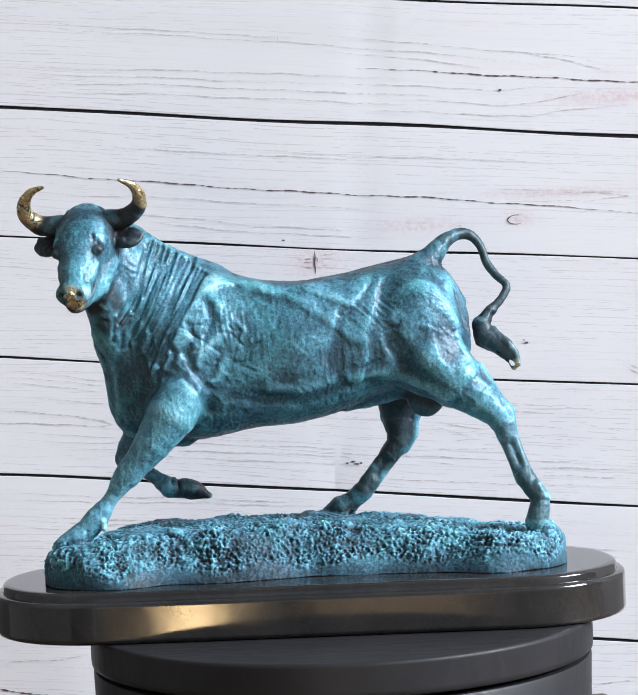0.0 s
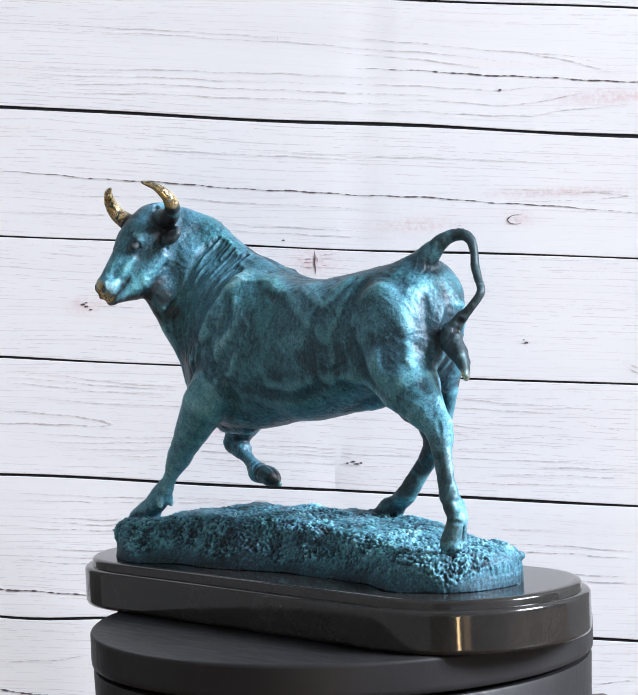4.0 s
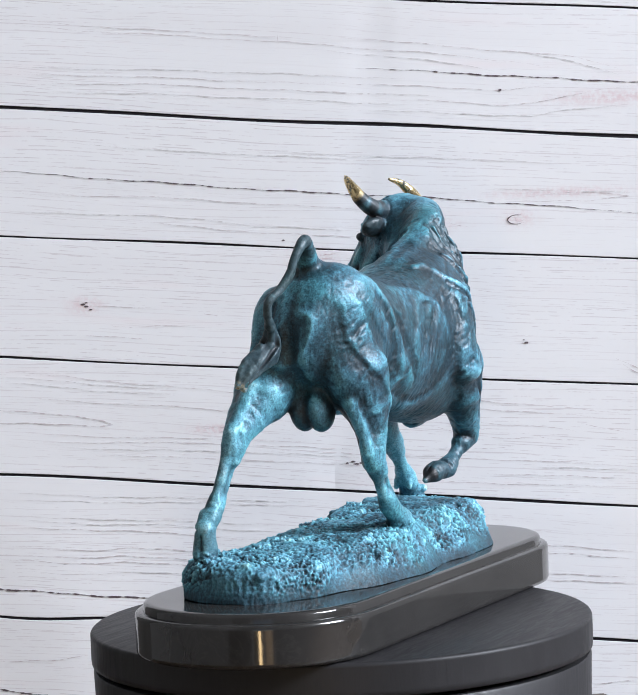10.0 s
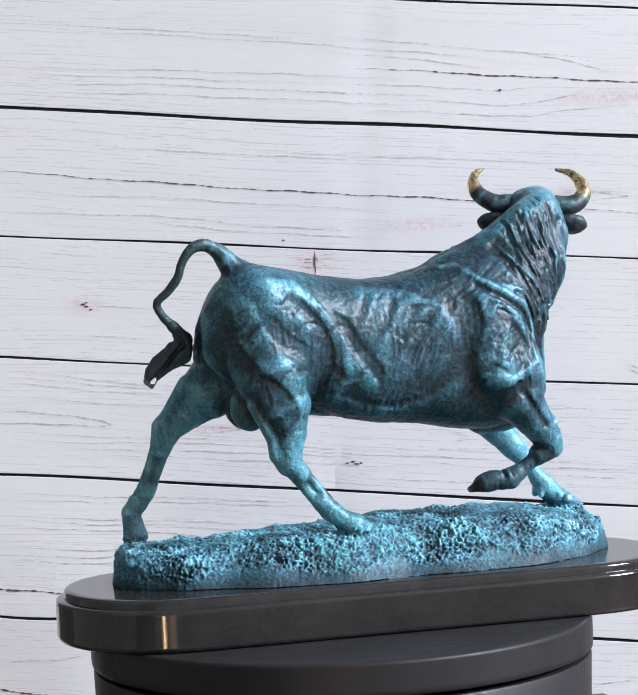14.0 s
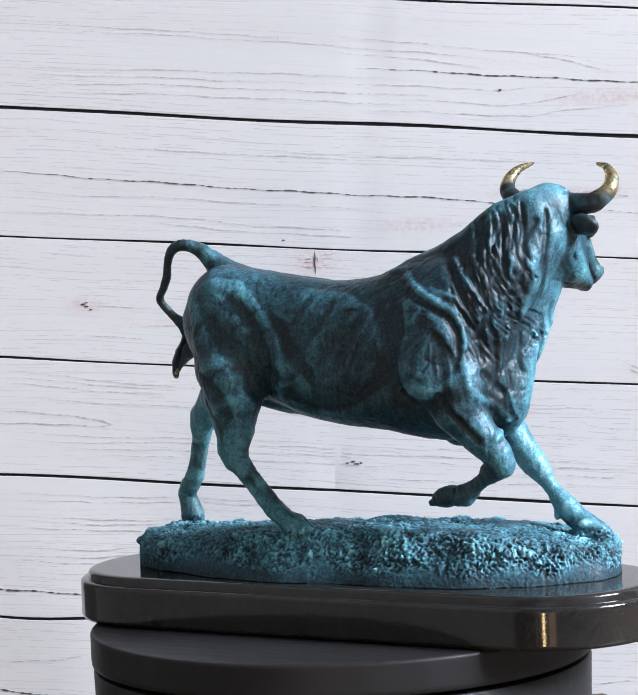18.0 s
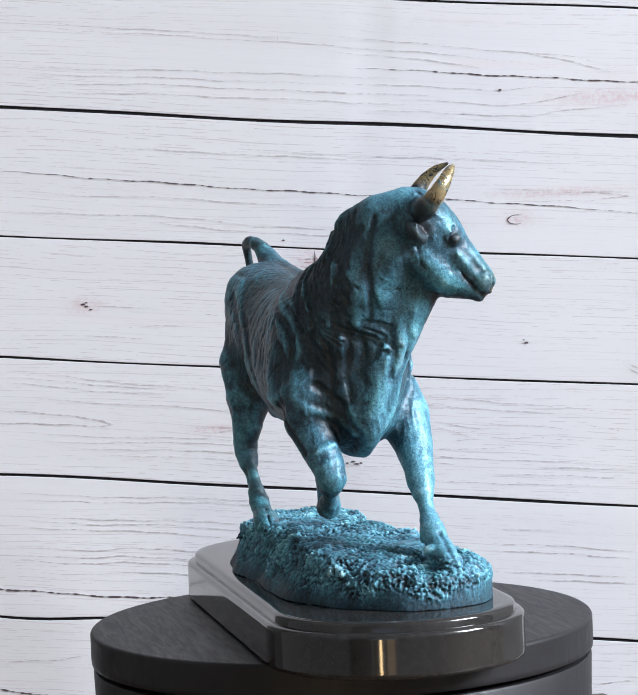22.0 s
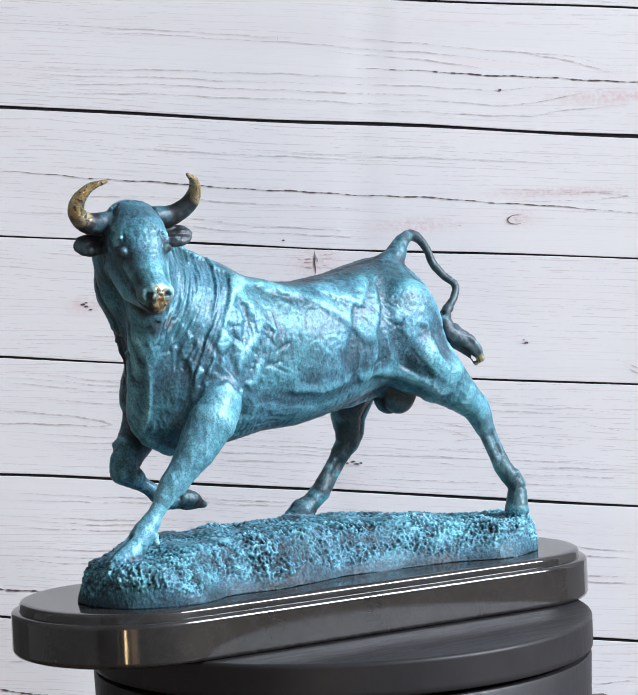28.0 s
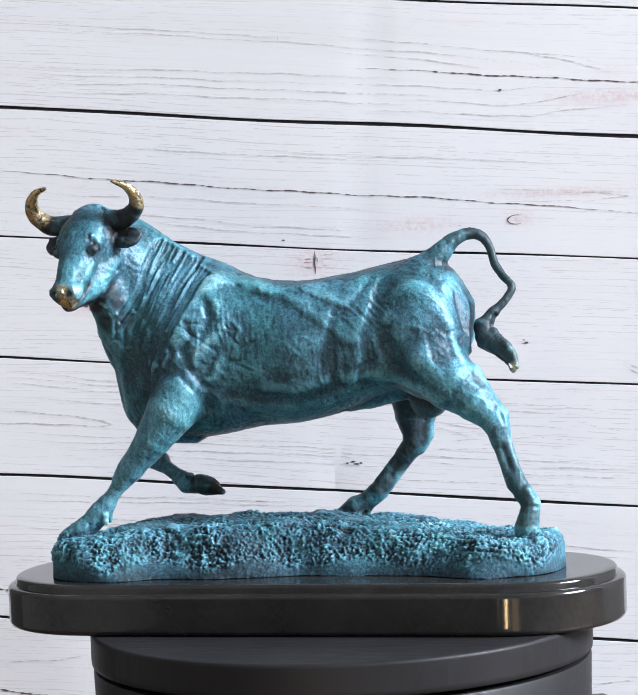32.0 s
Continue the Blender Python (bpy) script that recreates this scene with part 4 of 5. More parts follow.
    # darker patches on nape, right side of the neck and hind left hoof
    for c, r, share in (((-13.0, 4.0, 19.0), 1.5, 0.36), ((-12.0, 4.3, 17.5), 1.3, 0.26), ((-14.3, 3.0, 20.5), 1.5, 0.39), ((-11.0, 4.0, 20.0), 1.4, 0.29), ((-14.5, 1.5, 22.3), 1.2, 0.39), ((-14.6, 3.4, 18.2), 1.2, 0.39), ((-14.2, 3.2, 16.6), 1.0, 0.29), ((-12.6, 2.4, 22.0), 1.3, 0.33), ((-15.2, 2.3, 21.0), 0.9, 0.39), ((-15.6, 1.0, 22.7), 1.1, 0.39), ((-16.2, 0.9, 21.4), 0.9, 0.33),
                        ((12.4, -2.5, 3.5), 1.1, 0.6), ((12.3, -2.3, 4.7), 0.8, 0.5)):
        BARE_AND_SHADED.append((c, r, share))
    for y, z0, z1 in ((3.6, 17.5, 12.5), (4.4, 16.5, 13.5), (2.8, 16.0, 11.8), (0.3, 16.2, 13.0), (-0.6, 16.6, 14.2), (1.9, 15.6, 12.8)):
        line = []
        for q in range(6):
            z = z0 + (z1 - z0) * q / 5
            col = np.flatnonzero(FIELD[:, int((y - LOW[1]) / STEP), int((z - LOW[2]) / STEP)] < 0)
            if len(col) and (not line or abs(float(AXES3[0][col[0]]) - line[-1][0]) < 1.0):
                line.append((float(AXES3[0][col[0]]), y + 0.15 * math.sin(q * 1.7 + y), z))
        if len(line) > 1:
            crease(line, 0.22, random.uniform(0.16, 0.26))


def rocky_base():
    """The cast mound of earth under the hooves."""
    cut, (X, Y, Z) = window((-20.6, -7.4, -0.5), (15.9, 8.6, 5.5), 0.0)
    plan = None
    for cx, cy, rx, ry in ((-14.45, -0.8, 4.6, 4.5), (-11.5, 1.6, 4.5, 4.5), (-7.0, 1.1, 6.5, 5.6), (1.0, 1.6, 6.5, 5.2), (6.0, 0.8, 5.0, 4.5), (10.2, -0.9, 4.7, 4.6)):
        q = np.sqrt(((X - cx) / rx) ** 2 + ((Y - cy) / ry) ** 2)
        d = (q - 1) * min(rx, ry)
        if plan is None:
            plan = d
        else:
            h = np.maximum(2.4 - np.abs(plan - d), 0) / 2.4
            plan = np.minimum(plan, d) - h * h * 0.6
    plan = plan + 0.12 + 0.16 * np.sin(1.1 * X + 0.7 + 0.9 * Z) * np.sin(0.9 * Y + 0.5 * Z)
    xs = X[:, 0, 0]
    crown = smooth_table(xs, [(-19.5, 1.9), (-16.5, 2.4), (-13.0, 2.95), (-7.0, 3.1), (-1.0, 3.15), (4.0, 2.75), (9.5, 2.35), (15.0, 2.15)], 1)[:, None, None]
    crown = crown + 0.10 * np.sin(0.8 * X + 1.1 * Y) + 0.07 * np.sin(1.9 * X - 0.8 * Y)
    # the long sides slope, the ends stand steep
    slope = 0.10 + 0.42 * np.clip(np.abs(Y - 0.8) / 4.5, 0, 1) * np.clip((11.5 - X) / 3.0, 0, 1) * np.clip((X + 16.0) / 3.0, 0, 1)
    lean = plan + slope * Z
    r = 0.9
    ax, az = np.maximum(lean + r, 0), np.maximum(Z - crown + r, 0)
    d = np.sqrt(ax * ax + az * az) - r + np.minimum(np.maximum(lean + r, Z - crown + r), 0)
    d = np.maximum(d, -Z)
    blend(cut, d.astype(np.float32), 0.25)
    for i in range(150):
        x, y = random.uniform(-19.0, 14.6), random.uniform(-6.0, 7.0)
        column = FIELD[int((x - LOW[0]) / STEP), int((y - LOW[1]) / STEP), :int((4.0 - LOW[2]) / STEP)]
        inside = np.flatnonzero(column < 0)
        if len(inside) and 1.7 < AXES3[2][inside[-1]] < 3.5:
            r = random.uniform(0.16, 0.40)
            blob((x, y, float(AXES3[2][inside[-1]]) - 0.35 * r), (r * random.uniform(0.8, 1.6), r * random.uniform(0.8, 1.5), 0.75 * r), 0.15, (random.uniform(-20, 20), 0, random.uniform(0, 90)))


def value_noise(shape, cell, seed):
    """Smooth random bumps on the grid, cell in grid steps."""
    rng = np.random.default_rng(seed)
    out = rng.random([int(s / cell) + 3 for s in shape]).astype(np.float32) * 2 - 1
    for axis in range(3):
        pos = np.arange(shape[axis]) / cell
        i = pos.astype(int)
        f = (pos - i).astype(np.float32)
        f = f * f * (3 - 2 * f)
        f = f.reshape([-1 if k == axis else 1 for k in range(3)])
        out = np.take(out, i, axis) * (1 - f) + np.take(out, i + 1, axis) * f
    return out


def roughen():
    """Hand-modelled unevenness all over."""
    FIELD[...] += 0.025 * np.abs(value_noise(FIELD.shape, 0.36 / STEP, 6)) + 0.04 * value_noise(FIELD.shape, 1.5 / STEP, 7) - 0.012


def point_noise(points, cell, seed):
    """Smooth random values between -1 and 1 at points, on a turned lattice."""
    rng = np.random.default_rng(seed)
    turn, _ = np.linalg.qr(rng.normal(size=(3, 3)))
    p = points @ turn / cell + 500
    i = np.floor(p).astype(np.int64)
    f = p - i
    f = f * f * (3 - 2 * f)
    table = rng.random(4096) * 2 - 1
    out = 0.0
    for a in (0, 1):
        for b in (0, 1):
            for c in (0, 1):
                code = ((i[:, 0] + a) * 7919 + (i[:, 1] + b) * 104729 + (i[:, 2] + c) * 1299709) % 4093
                w = (f[:, 0] if a else 1 - f[:, 0]) * (f[:, 1] if b else 1 - f[:, 1]) * (f[:, 2] if c else 1 - f[:, 2])
                out = out + w * table[code]
    return out


def tool_marks(points):
    """Long shallow strokes of the modelling tool: upright on the limbs, slanting and bending over the trunk."""
    x, y, z = points.T
    bend = np.stack([point_noise(points, 2.4, 31), point_noise(points, 2.4, 32), point_noise(points, 2.4, 33)], 1)
    bent = points + 0.55 * bend
    upright = point_noise(bent * (1 / 0.34, 1 / 0.34, 1 / 1.7), 1.0, 34)
    slant = np.stack([(0.8 * bent[:, 0] - 0.6 * bent[:, 2]) / 1.9, bent[:, 1] / 0.5, (0.6 * bent[:, 0] + 0.8 * bent[:, 2]) / 0.36], 1)
    slanting = point_noise(slant, 1.0, 35)
    share = np.clip(0.5 + 1.2 * point_noise(points, 3.2, 36), 0, 1) * np.clip((z - 9.5) / 2.0, 0, 1)
    mix = share * slanting + (1 - share) * upright
    calm = 0.45 + 0.55 * np.clip(0.5 + 1.3 * point_noise(points, 2.8, 37), 0, 1)
    sharp = 0.36 - np.abs(mix)
    slim = np.clip((9.5 - z) / 3.0, 0, 1)
    return calm * (0.066 - 0.028 * slim) * sharp + 0.012 * point_noise(points, 0.16, 38)


def crumble(points):
    """Coarse clay crumbs on the mound, smoother at its foot and round the signature, tool marks on the bull; gives places, heights and the mound's share."""
    at = np.clip(((points - LOW) / STEP).round().astype(int), 1, np.array(FIELD.shape) - 2)
    normal = np.stack([FIELD[tuple((at + d).T)] - FIELD[tuple((at - d).T)] for d in np.eye(3, dtype=int)], 1)
    normal /= np.linalg.norm(normal, axis=1)[:, None] + 1e-9
    x, y, z = points.T
    crown = 2.55 + 0.7 * np.exp(-((x + 5.0) / 9.0) ** 2)
    earth = np.clip((crown + 0.35 - z) / 0.5, 0, 1)
    weight = np.clip((z - 0.55 + 0.30 * np.sin(0.9 * x + y)) / 0.6, 0.15, 1)
    weight = weight * (1 - 0.8 * np.exp(-((x - 14.2) / 1.4) ** 2 - ((y - 0.2) / 2.4) ** 4 - ((z - 1.2) / 0.8) ** 4))
    weight = weight * (0.55 + 0.45 * np.clip(0.6 + 1.4 * point_noise(points, 1.6, 12), 0, 1))
    small, middle = point_noise(points, 0.13, 1), point_noise(points, 0.30, 2)
    lump = 0.16 * small + 0.13 * (0.38 - np.abs(middle)) + 0.09 * point_noise(points, 0.6, 3) + 0.26 * np.maximum(point_noise(points, 0.36, 11) - 0.40, 0) - 0.14 * np.maximum(point_noise(points, 0.22, 13) - 0.35, 0)
    large = 0.16 * point_noise(points, 1.7, 4) * (0.35 + 0.65 * np.clip(z / 1.5, 0, 1))
    smooth = falloff(points, POLISH, 0.5)
    skin = tool_marks(points) * (1 - 0.9 * smooth) * np.where(z > 22.4, 0.4, 1.0)
    fine = earth * lump * weight + (1 - earth) * skin
    return points + normal * (fine + earth * large)[:, None], fine, earth


def signature():
    """The signature cut into the mound's end, as plain bars."""
    y = -1.75
    for i in range(10):
        tall = 0.22 + 0.14 * ((i * 7) % 3)
        line = []
        for z in (0.85, 1.0, 0.95 + tall):
            row = np.flatnonzero(FIELD[:, int((y - LOW[1]) / STEP), int((z - LOW[2]) / STEP)] < 0)
            line.append((float(AXES3[0][row[-1]]), y, z))
        crease(line, 0.09 + 0.02 * (i % 2), 0.17)
        y += 0.34 + 0.09 * ((i * 5) % 3)


def surface_net(field):
    """A quad mesh over the field's zero surface."""
    inside = field < 0
    n = inside.shape
    corner = [inside[i:n[0] - 1 + i, j:n[1] - 1 + j, k:n[2] - 1 + k] for i in (0, 1) for j in (0, 1) for k in (0, 1)]
    total = sum(c.astype(np.int8) for c in corner)
    cells = np.argwhere((total > 0) & (total < 8))
    index = np.full([s - 1 for s in n], -1, np.int32)
    index[tuple(cells.T)] = np.arange(len(cells))
    where, hits = np.zeros((len(cells), 3)), np.zeros(len(cells))
    offs = [np.array(o) for o in ((0, 0, 0), (0, 0, 1), (0, 1, 0), (0, 1, 1), (1, 0, 0), (1, 0, 1), (1, 1, 0), (1, 1, 1))]
    for p in range(8):
        for q in range(p + 1, 8):
            if np.abs(offs[p] - offs[q]).sum() != 1:
                continue
            fa, fb = field[tuple((cells + offs[p]).T)], field[tuple((cells + offs[q]).T)]
            m = (fa < 0) != (fb < 0)
            t = np.where(m, fa / np.where(m, fa - fb, 1), 0)
            where[m] += (offs[p] + t[:, None] * (offs[q] - offs[p]))[m]
            hits += m
    verts = (cells + where / hits[:, None]) * STEP + LOW
    faces = []
    for axis in range(3):
        lo = [slice(1, s - 1) for s in n]
        lo[axis] = slice(0, n[axis] - 1)
        hi = list(lo)
        hi[axis] = slice(1, n[axis])
        a, b = inside[tuple(lo)], inside[tuple(hi)]
        start = np.array([0 if i == axis else 1 for i in range(3)])
        u, v = [i for i in range(3) if i != axis]
        du, dv = np.eye(3, dtype=int)[u], np.eye(3, dtype=int)[v]
        for mask, flip in ((a & ~b, False), (~a & b, True)):
            e = np.argwhere(mask) + start
            quad = [index[tuple((e - du - dv).T)], index[tuple((e - dv).T)], index[tuple(e.T)], index[tuple((e - du).T)]]
            if flip != (axis == 1):
                quad = quad[::-1]
            faces.append(np.stack(quad, 1))
    return verts, np.concatenate(faces)


def falloff(points, spots, soft):
    out = np.zeros(len(points))
    for c, r, *share in spots:
        d = np.sqrt(((points - np.array(c)) ** 2).sum(1))
        out = np.maximum(out, np.clip((r - d) / soft + 0.5, 0, 1) * (share[0] if share else 1.0))
    return out


def between(grid, points, step):
    """Values of a grid at points, smooth between its nodes."""
    p = np.clip((points - LOW) / step, 0, np.array(grid.shape) - 1.001)
    i = p.astype(int)
    f = p - i
    out = 0.0
    for a in (0, 1):
        for b in (0, 1):
            for c in (0, 1):
                w = (f[:, 0] if a else 1 - f[:, 0]) * (f[:, 1] if b else 1 - f[:, 1]) * (f[:, 2] if c else 1 - f[:, 2])
                out = out + w * grid[i[:, 0] + a, i[:, 1] + b, i[:, 2] + c]
    return out


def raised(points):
    """How far a place stands proud of its surroundings (1) or lies in a fold (0): wear pales the ridges, folds keep
    dark patina with shade painted in.
    """
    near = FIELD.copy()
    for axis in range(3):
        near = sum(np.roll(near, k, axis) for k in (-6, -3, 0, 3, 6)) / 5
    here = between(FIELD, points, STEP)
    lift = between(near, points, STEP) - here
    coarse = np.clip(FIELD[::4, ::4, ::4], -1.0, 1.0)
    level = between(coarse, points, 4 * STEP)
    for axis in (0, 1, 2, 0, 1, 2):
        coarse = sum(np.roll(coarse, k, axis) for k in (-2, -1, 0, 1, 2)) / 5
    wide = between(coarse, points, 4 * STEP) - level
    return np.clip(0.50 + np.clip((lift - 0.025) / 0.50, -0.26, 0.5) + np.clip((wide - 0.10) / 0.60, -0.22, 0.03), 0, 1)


def bull_statue():
    torso()
    neck()
    legs()
    head()
    tail_and_under()
    muscles()
    neck_wrinkles()
    rocky_base()
    roughen()
    signature()
    verts, faces = surface_net(FIELD)
    wear_and_shade = raised(verts)
    verts, high, crumbs = crumble(verts)
    wear_and_shade = np.clip((1 - crumbs) * np.maximum(wear_and_shade + 3.4 * high, 0.28) + crumbs * (0.42 - 0.18 * np.clip(1.2 - verts[:, 2] / 0.9, 0, 1) + 2.5 * high), 0, 1)
    wear_and_shade = np.clip(wear_and_shade + 0.16 * np.exp(-((verts[:, 0] + 11.0) / 2.8) ** 2 - ((verts[:, 2] - 18.0) / 3.0) ** 2) * (verts[:, 1] < 1.0), 0, 1)
    # left side paler, right side darker: front fill light painted into the tone
    wear_and_shade = np.clip(wear_and_shade + (1 - crumbs) * np.where(verts[:, 1] > 1.5, -0.11 + 0.08 * np.clip((verts[:, 0] - 1.5) / 2.0, 0, 1), 0.09) * np.clip(np.abs(verts[:, 1] - 1.5) / 1.5, 0, 1), 0, 1)
    me = bpy.data.meshes.new("bull_statue")
    me.from_pydata((verts * 0.01).tolist(), [], faces.tolist())
    me.polygons.foreach_set("use_smooth", [True] * len(me.polygons))
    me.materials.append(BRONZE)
    for name, values in (("bare_and_shaded", falloff(verts, BARE_AND_SHADED, 0.45)), ("polish", falloff(verts, POLISH, 0.45) * (1 - falloff(verts, NOSTRILS, 0.12))), ("rubbed_and_shade", wear_and_shade), ("earth", crumbs)):
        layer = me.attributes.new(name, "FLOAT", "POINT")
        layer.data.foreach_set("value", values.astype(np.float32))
    return tagged(new("bull_statue", me), "striding bronze bull, blue-green patina, golden horn tips, on rough mound", "statue")


bull = bull_statue()


# ---- plank backdrop ----
WALL_Y = 0.40
WALL_Z = TABLE - 0.0013


def cloth(x, z):
    """How far the hanging sheet stands out from its plane: a fold crease and soft waves low down."""
    fold = 0.047 - 0.0012 * (52.4 - (z - TABLE) * 100)
    out = 0.0012 * math.exp(-((x - fold) / 0.006) ** 2) - 0.002 * math.exp(-((x - fold) / 0.16) ** 2)
    low = max(0.0, min(1.0, (TABLE + 0.16 - z) / 0.2))
    left = max(0.0, min(1.0, (-x - 0.08) / 0.15))
    return out - 0.003 * low * left * math.sin(26 * x + 9 * z) - 0.002 * math.sin(3.1 * x + 5 * z)


def seam(x, height, slope, seed):
    """The line between two boards, a little uneven, sagging low down beside the turntable."""
    z = WALL_Z + height + slope * x + 0.0007 * math.sin(9 * x + seed) + 0.0005 * math.sin(23 * x + 2.1 * seed)
    low = max(0.0, min(1.0, (0.05 - height) / 0.08)) * max(0.0, min(1.0, (-x - 0.16) / 0.06))
    return z + low * 0.004 * math.sin(34 * x + 0.8)


backdrop = tagged(new("backdrop"), "white-washed wood-plank photo backdrop with dark gaps and a fold crease", "backdrop", kind="structure")
heights = [-0.745, -0.69, -0.59, -0.49, -0.39, -0.29, -0.19, -0.087, 0.0145, 0.1275, 0.225, 0.326, 0.428, 0.5287, 0.63, 0.70]
slopes = [0.0, -0.08, -0.08, -0.08, -0.08, -0.08, -0.082, -0.084, -0.0835, -0.0893, -0.083, -0.077, -0.0895, -0.0805, -0.08, -0.08]
gaps = [0.0] * 7 + [0.0018, 0.0022, 0.0024, 0.0017, 0.0016, 0.0027, 0.0018, 0.0018, 0.0]
COLS = 60
XS = [-0.42 + 0.84 * i / COLS for i in range(COLS + 1)]


def board(i):
    bm = bmesh.new()
    lo = [seam(x, heights[i], slopes[i], i) + gaps[i] * (0.5 + 0.12 * math.sin(31 * x + i)) for x in XS]
    hi = [seam(x, heights[i + 1], slopes[i + 1], i + 1) - gaps[i + 1] * (0.5 + 0.12 * math.sin(27 * x + 3 * i)) for x in XS]
    rows = []
    for f, back in ((0.0, 0.0012), (0.0, 0.0002), (0.004, 0.0), (0.35, 0.0), (0.65, 0.0), (0.996, 0.0), (1.0, 0.0002), (1.0, 0.0012)):
        rows.append([bm.verts.new((x, WALL_Y + back + cloth(x, a + f * (b - a)), a + f * (b - a))) for x, a, b in zip(XS, lo, hi)])
    for r, s in zip(rows, rows[1:]):
        for j in range(COLS):
            bm.faces.new((r[j], r[j + 1], s[j + 1], s[j]))
    ob = part("plank", bm, BOARD, backdrop, smooth=True)
    ob.data.set_sharp_from_angle(angle=radians(8))
    return ob


for i in range(len(heights) - 1):
    board(i)

bm = bmesh.new()
back = [[bm.verts.new((x, WALL_Y + 0.0014 + cloth(x, z), z)) for x in XS] for z in [1.45 * j / 58 for j in range(59)]]
for r, s in zip(back, back[1:]):
    for j in range(COLS):
        bm.faces.new((r[j], r[j + 1], s[j + 1], s[j]))
part("backing", bm, GAP, backdrop, "dark backing behind the board gaps")


def sliver(points, width, material=CRACK, name="crack"):
    """A thin dark crack or grain mark in a board's face; points are x, height over the table."""
    bm = bmesh.new()
    spine = []
    for (xa, za), (xb, zb) in zip(points, points[1:]):
        k = max(2, int(math.hypot(xb - xa, zb - za) / 0.0016))
        spine += [(xa + (xb - xa) * j / k, za + (zb - za) * j / k) for j in range(k)]
    spine.append(points[-1])
    rows = []
    for j, (x, h) in enumerate(spine):
        a, b = spine[max(j - 1, 0)], spine[min(j + 1, len(spine) - 1)]
        d = math.hypot(b[0] - a[0], b[1] - a[1])
        nx, nz = -(b[1] - a[1]) / d, (b[0] - a[0]) / d
        z = WALL_Z + h + 0.0004 * math.sin(60 * x + 3) + 0.0003 * math.sin(170 * x)
        dash = 0.55 + 0.35 * math.sin(83 * x + 211 * h) + 0.45 * math.sin(397 * x + 97 * h + 1.0) + 0.45 * math.sin(911 * x + 3.0)
        body = 0.78 * min(1.0, max(0.12, dash)) if name == "grain_line" else min(1.0, max(0.22, dash)) if name == "crack" else 0.35 + 0.65 * abs(math.sin(37 * x + 5 * h) * math.cos(91 * x))
        w = width * body * min(1, 4 * (j + 0.3) / len(spine), 4 * (len(spine) - j - 0.7) / len(spine))
        y = WALL_Y - 0.0004 + cloth(x, z)
        rows.append((bm.verts.new((x - nx * w / 2, y, z - nz * w / 2)), bm.verts.new((x + nx * w / 2, y, z + nz * w / 2))))
    for a, b in zip(rows, rows[1:]):
        bm.faces.new((a[0], b[0], b[1], a[1]))
    return part(name, bm, material, backdrop)


sliver([(-0.30, 0.4040), (-0.2, 0.392), (-0.04, 0.3741), (0.0962, 0.362), (0.30, 0.339)], 0.0010)
sliver([(0.0286, 0.4705), (0.2073, 0.4535), (0.30, 0.4465)], 0.0011)
sliver([(-0.36, 0.066), (-0.278, 0.0586), (-0.206, 0.0503), (-0.159, 0.0465), (-0.05, 0.040)], 0.0016)
sliver([(-0.33, -0.014), (-0.282, -0.0242), (-0.253, -0.0301), (-0.15, -0.042)], 0.0016)


# knots: an open ring, a cross-grain split, specks and the tips of arched grain
sliver([(0.156 + 0.0075 * math.cos(a), 0.3425 + 0.0038 * math.sin(a)) for a in [0.9 + 0.35 * i for i in range(14)]], 0.0013, name="knot")
sliver([(0.158 + 0.0035 * math.cos(a), 0.3425 + 0.0017 * math.sin(a)) for a in [2.0 + 0.5 * i for i in range(9)]], 0.0008, GRAIN, "knot")
sliver([(-0.0093, 0.3245), (-0.0088, 0.320), (-0.0094, 0.314), (-0.0089, 0.309), (-0.0092, 0.3045)], 0.0014, name="knot")
sliver([(-0.0075, 0.3190), (-0.0066, 0.3145)], 0.0012, REDDISH, "knot")
for x0, x1, z0, z1 in ((-0.024, -0.0105, 0.3165, 0.3175), (-0.0075, 0.006, 0.3178, 0.3166), (-0.020, -0.0105, 0.3140, 0.3148), (-0.008, 0.010, 0.3196, 0.3208), (-0.019, -0.011, 0.3104, 0.3098), (-0.0070, 0.004, 0.3112, 0.3118)):
    sliver([(x0, z0), ((x0 + x1) / 2, (z0 + z1) / 2 + 0.0004), (x1, z1)], 0.0008, REDDISH, "grain_line")
for x, z, r in ((-0.199, 0.2885, 0.0012), (-0.1965, 0.2898, 0.0010), (-0.1965, 0.2868, 0.0013), (-0.193, 0.2842, 0.0010), (0.0155, 0.151, 0.0013), (0.018, 0.1492, 0.0015), (0.0215, 0.1500, 0.0010), (0.0105, 0.1497, 0.0008),
                (0.160, 0.2418, 0.0013), (0.158, 0.2442, 0.0007), (0.146, 0.4478, 0.0010), (-0.034, 0.333, 0.0009), (-0.013, 0.3255, 0.0008)):
    sliver([(x - 1.4 * r, z), (x, z + 0.2 * r), (x + 1.4 * r, z)], 2.2 * r, name="speck")
sliver([(-0.29, 0.2075), (-0.24, 0.2010), (-0.205, 0.1965), (-0.188, 0.1935), (-0.1795, 0.1895), (-0.19, 0.1885), (-0.23, 0.1915), (-0.29, 0.196)], 0.0012, GRAIN, "grain_line")
sliver([(0.232, 0.2265), (0.242, 0.2225), (0.262, 0.2125)], 0.0012, GRAIN, "grain_line")
sliver([(0.234, 0.2245), (0.246, 0.2165), (0.262, 0.2085)], 0.0010, GRAIN, "grain_line")
sliver([(-0.118, 0.1825), (-0.10, 0.1845), (-0.07, 0.1825), (-0.10, 0.1790), (-0.118, 0.1815)], 0.0010, GRAIN, "grain_line")
sliver([(-0.0320, 0.500), (-0.0314, 0.491)], 0.0022, GRAIN, "grain_line")
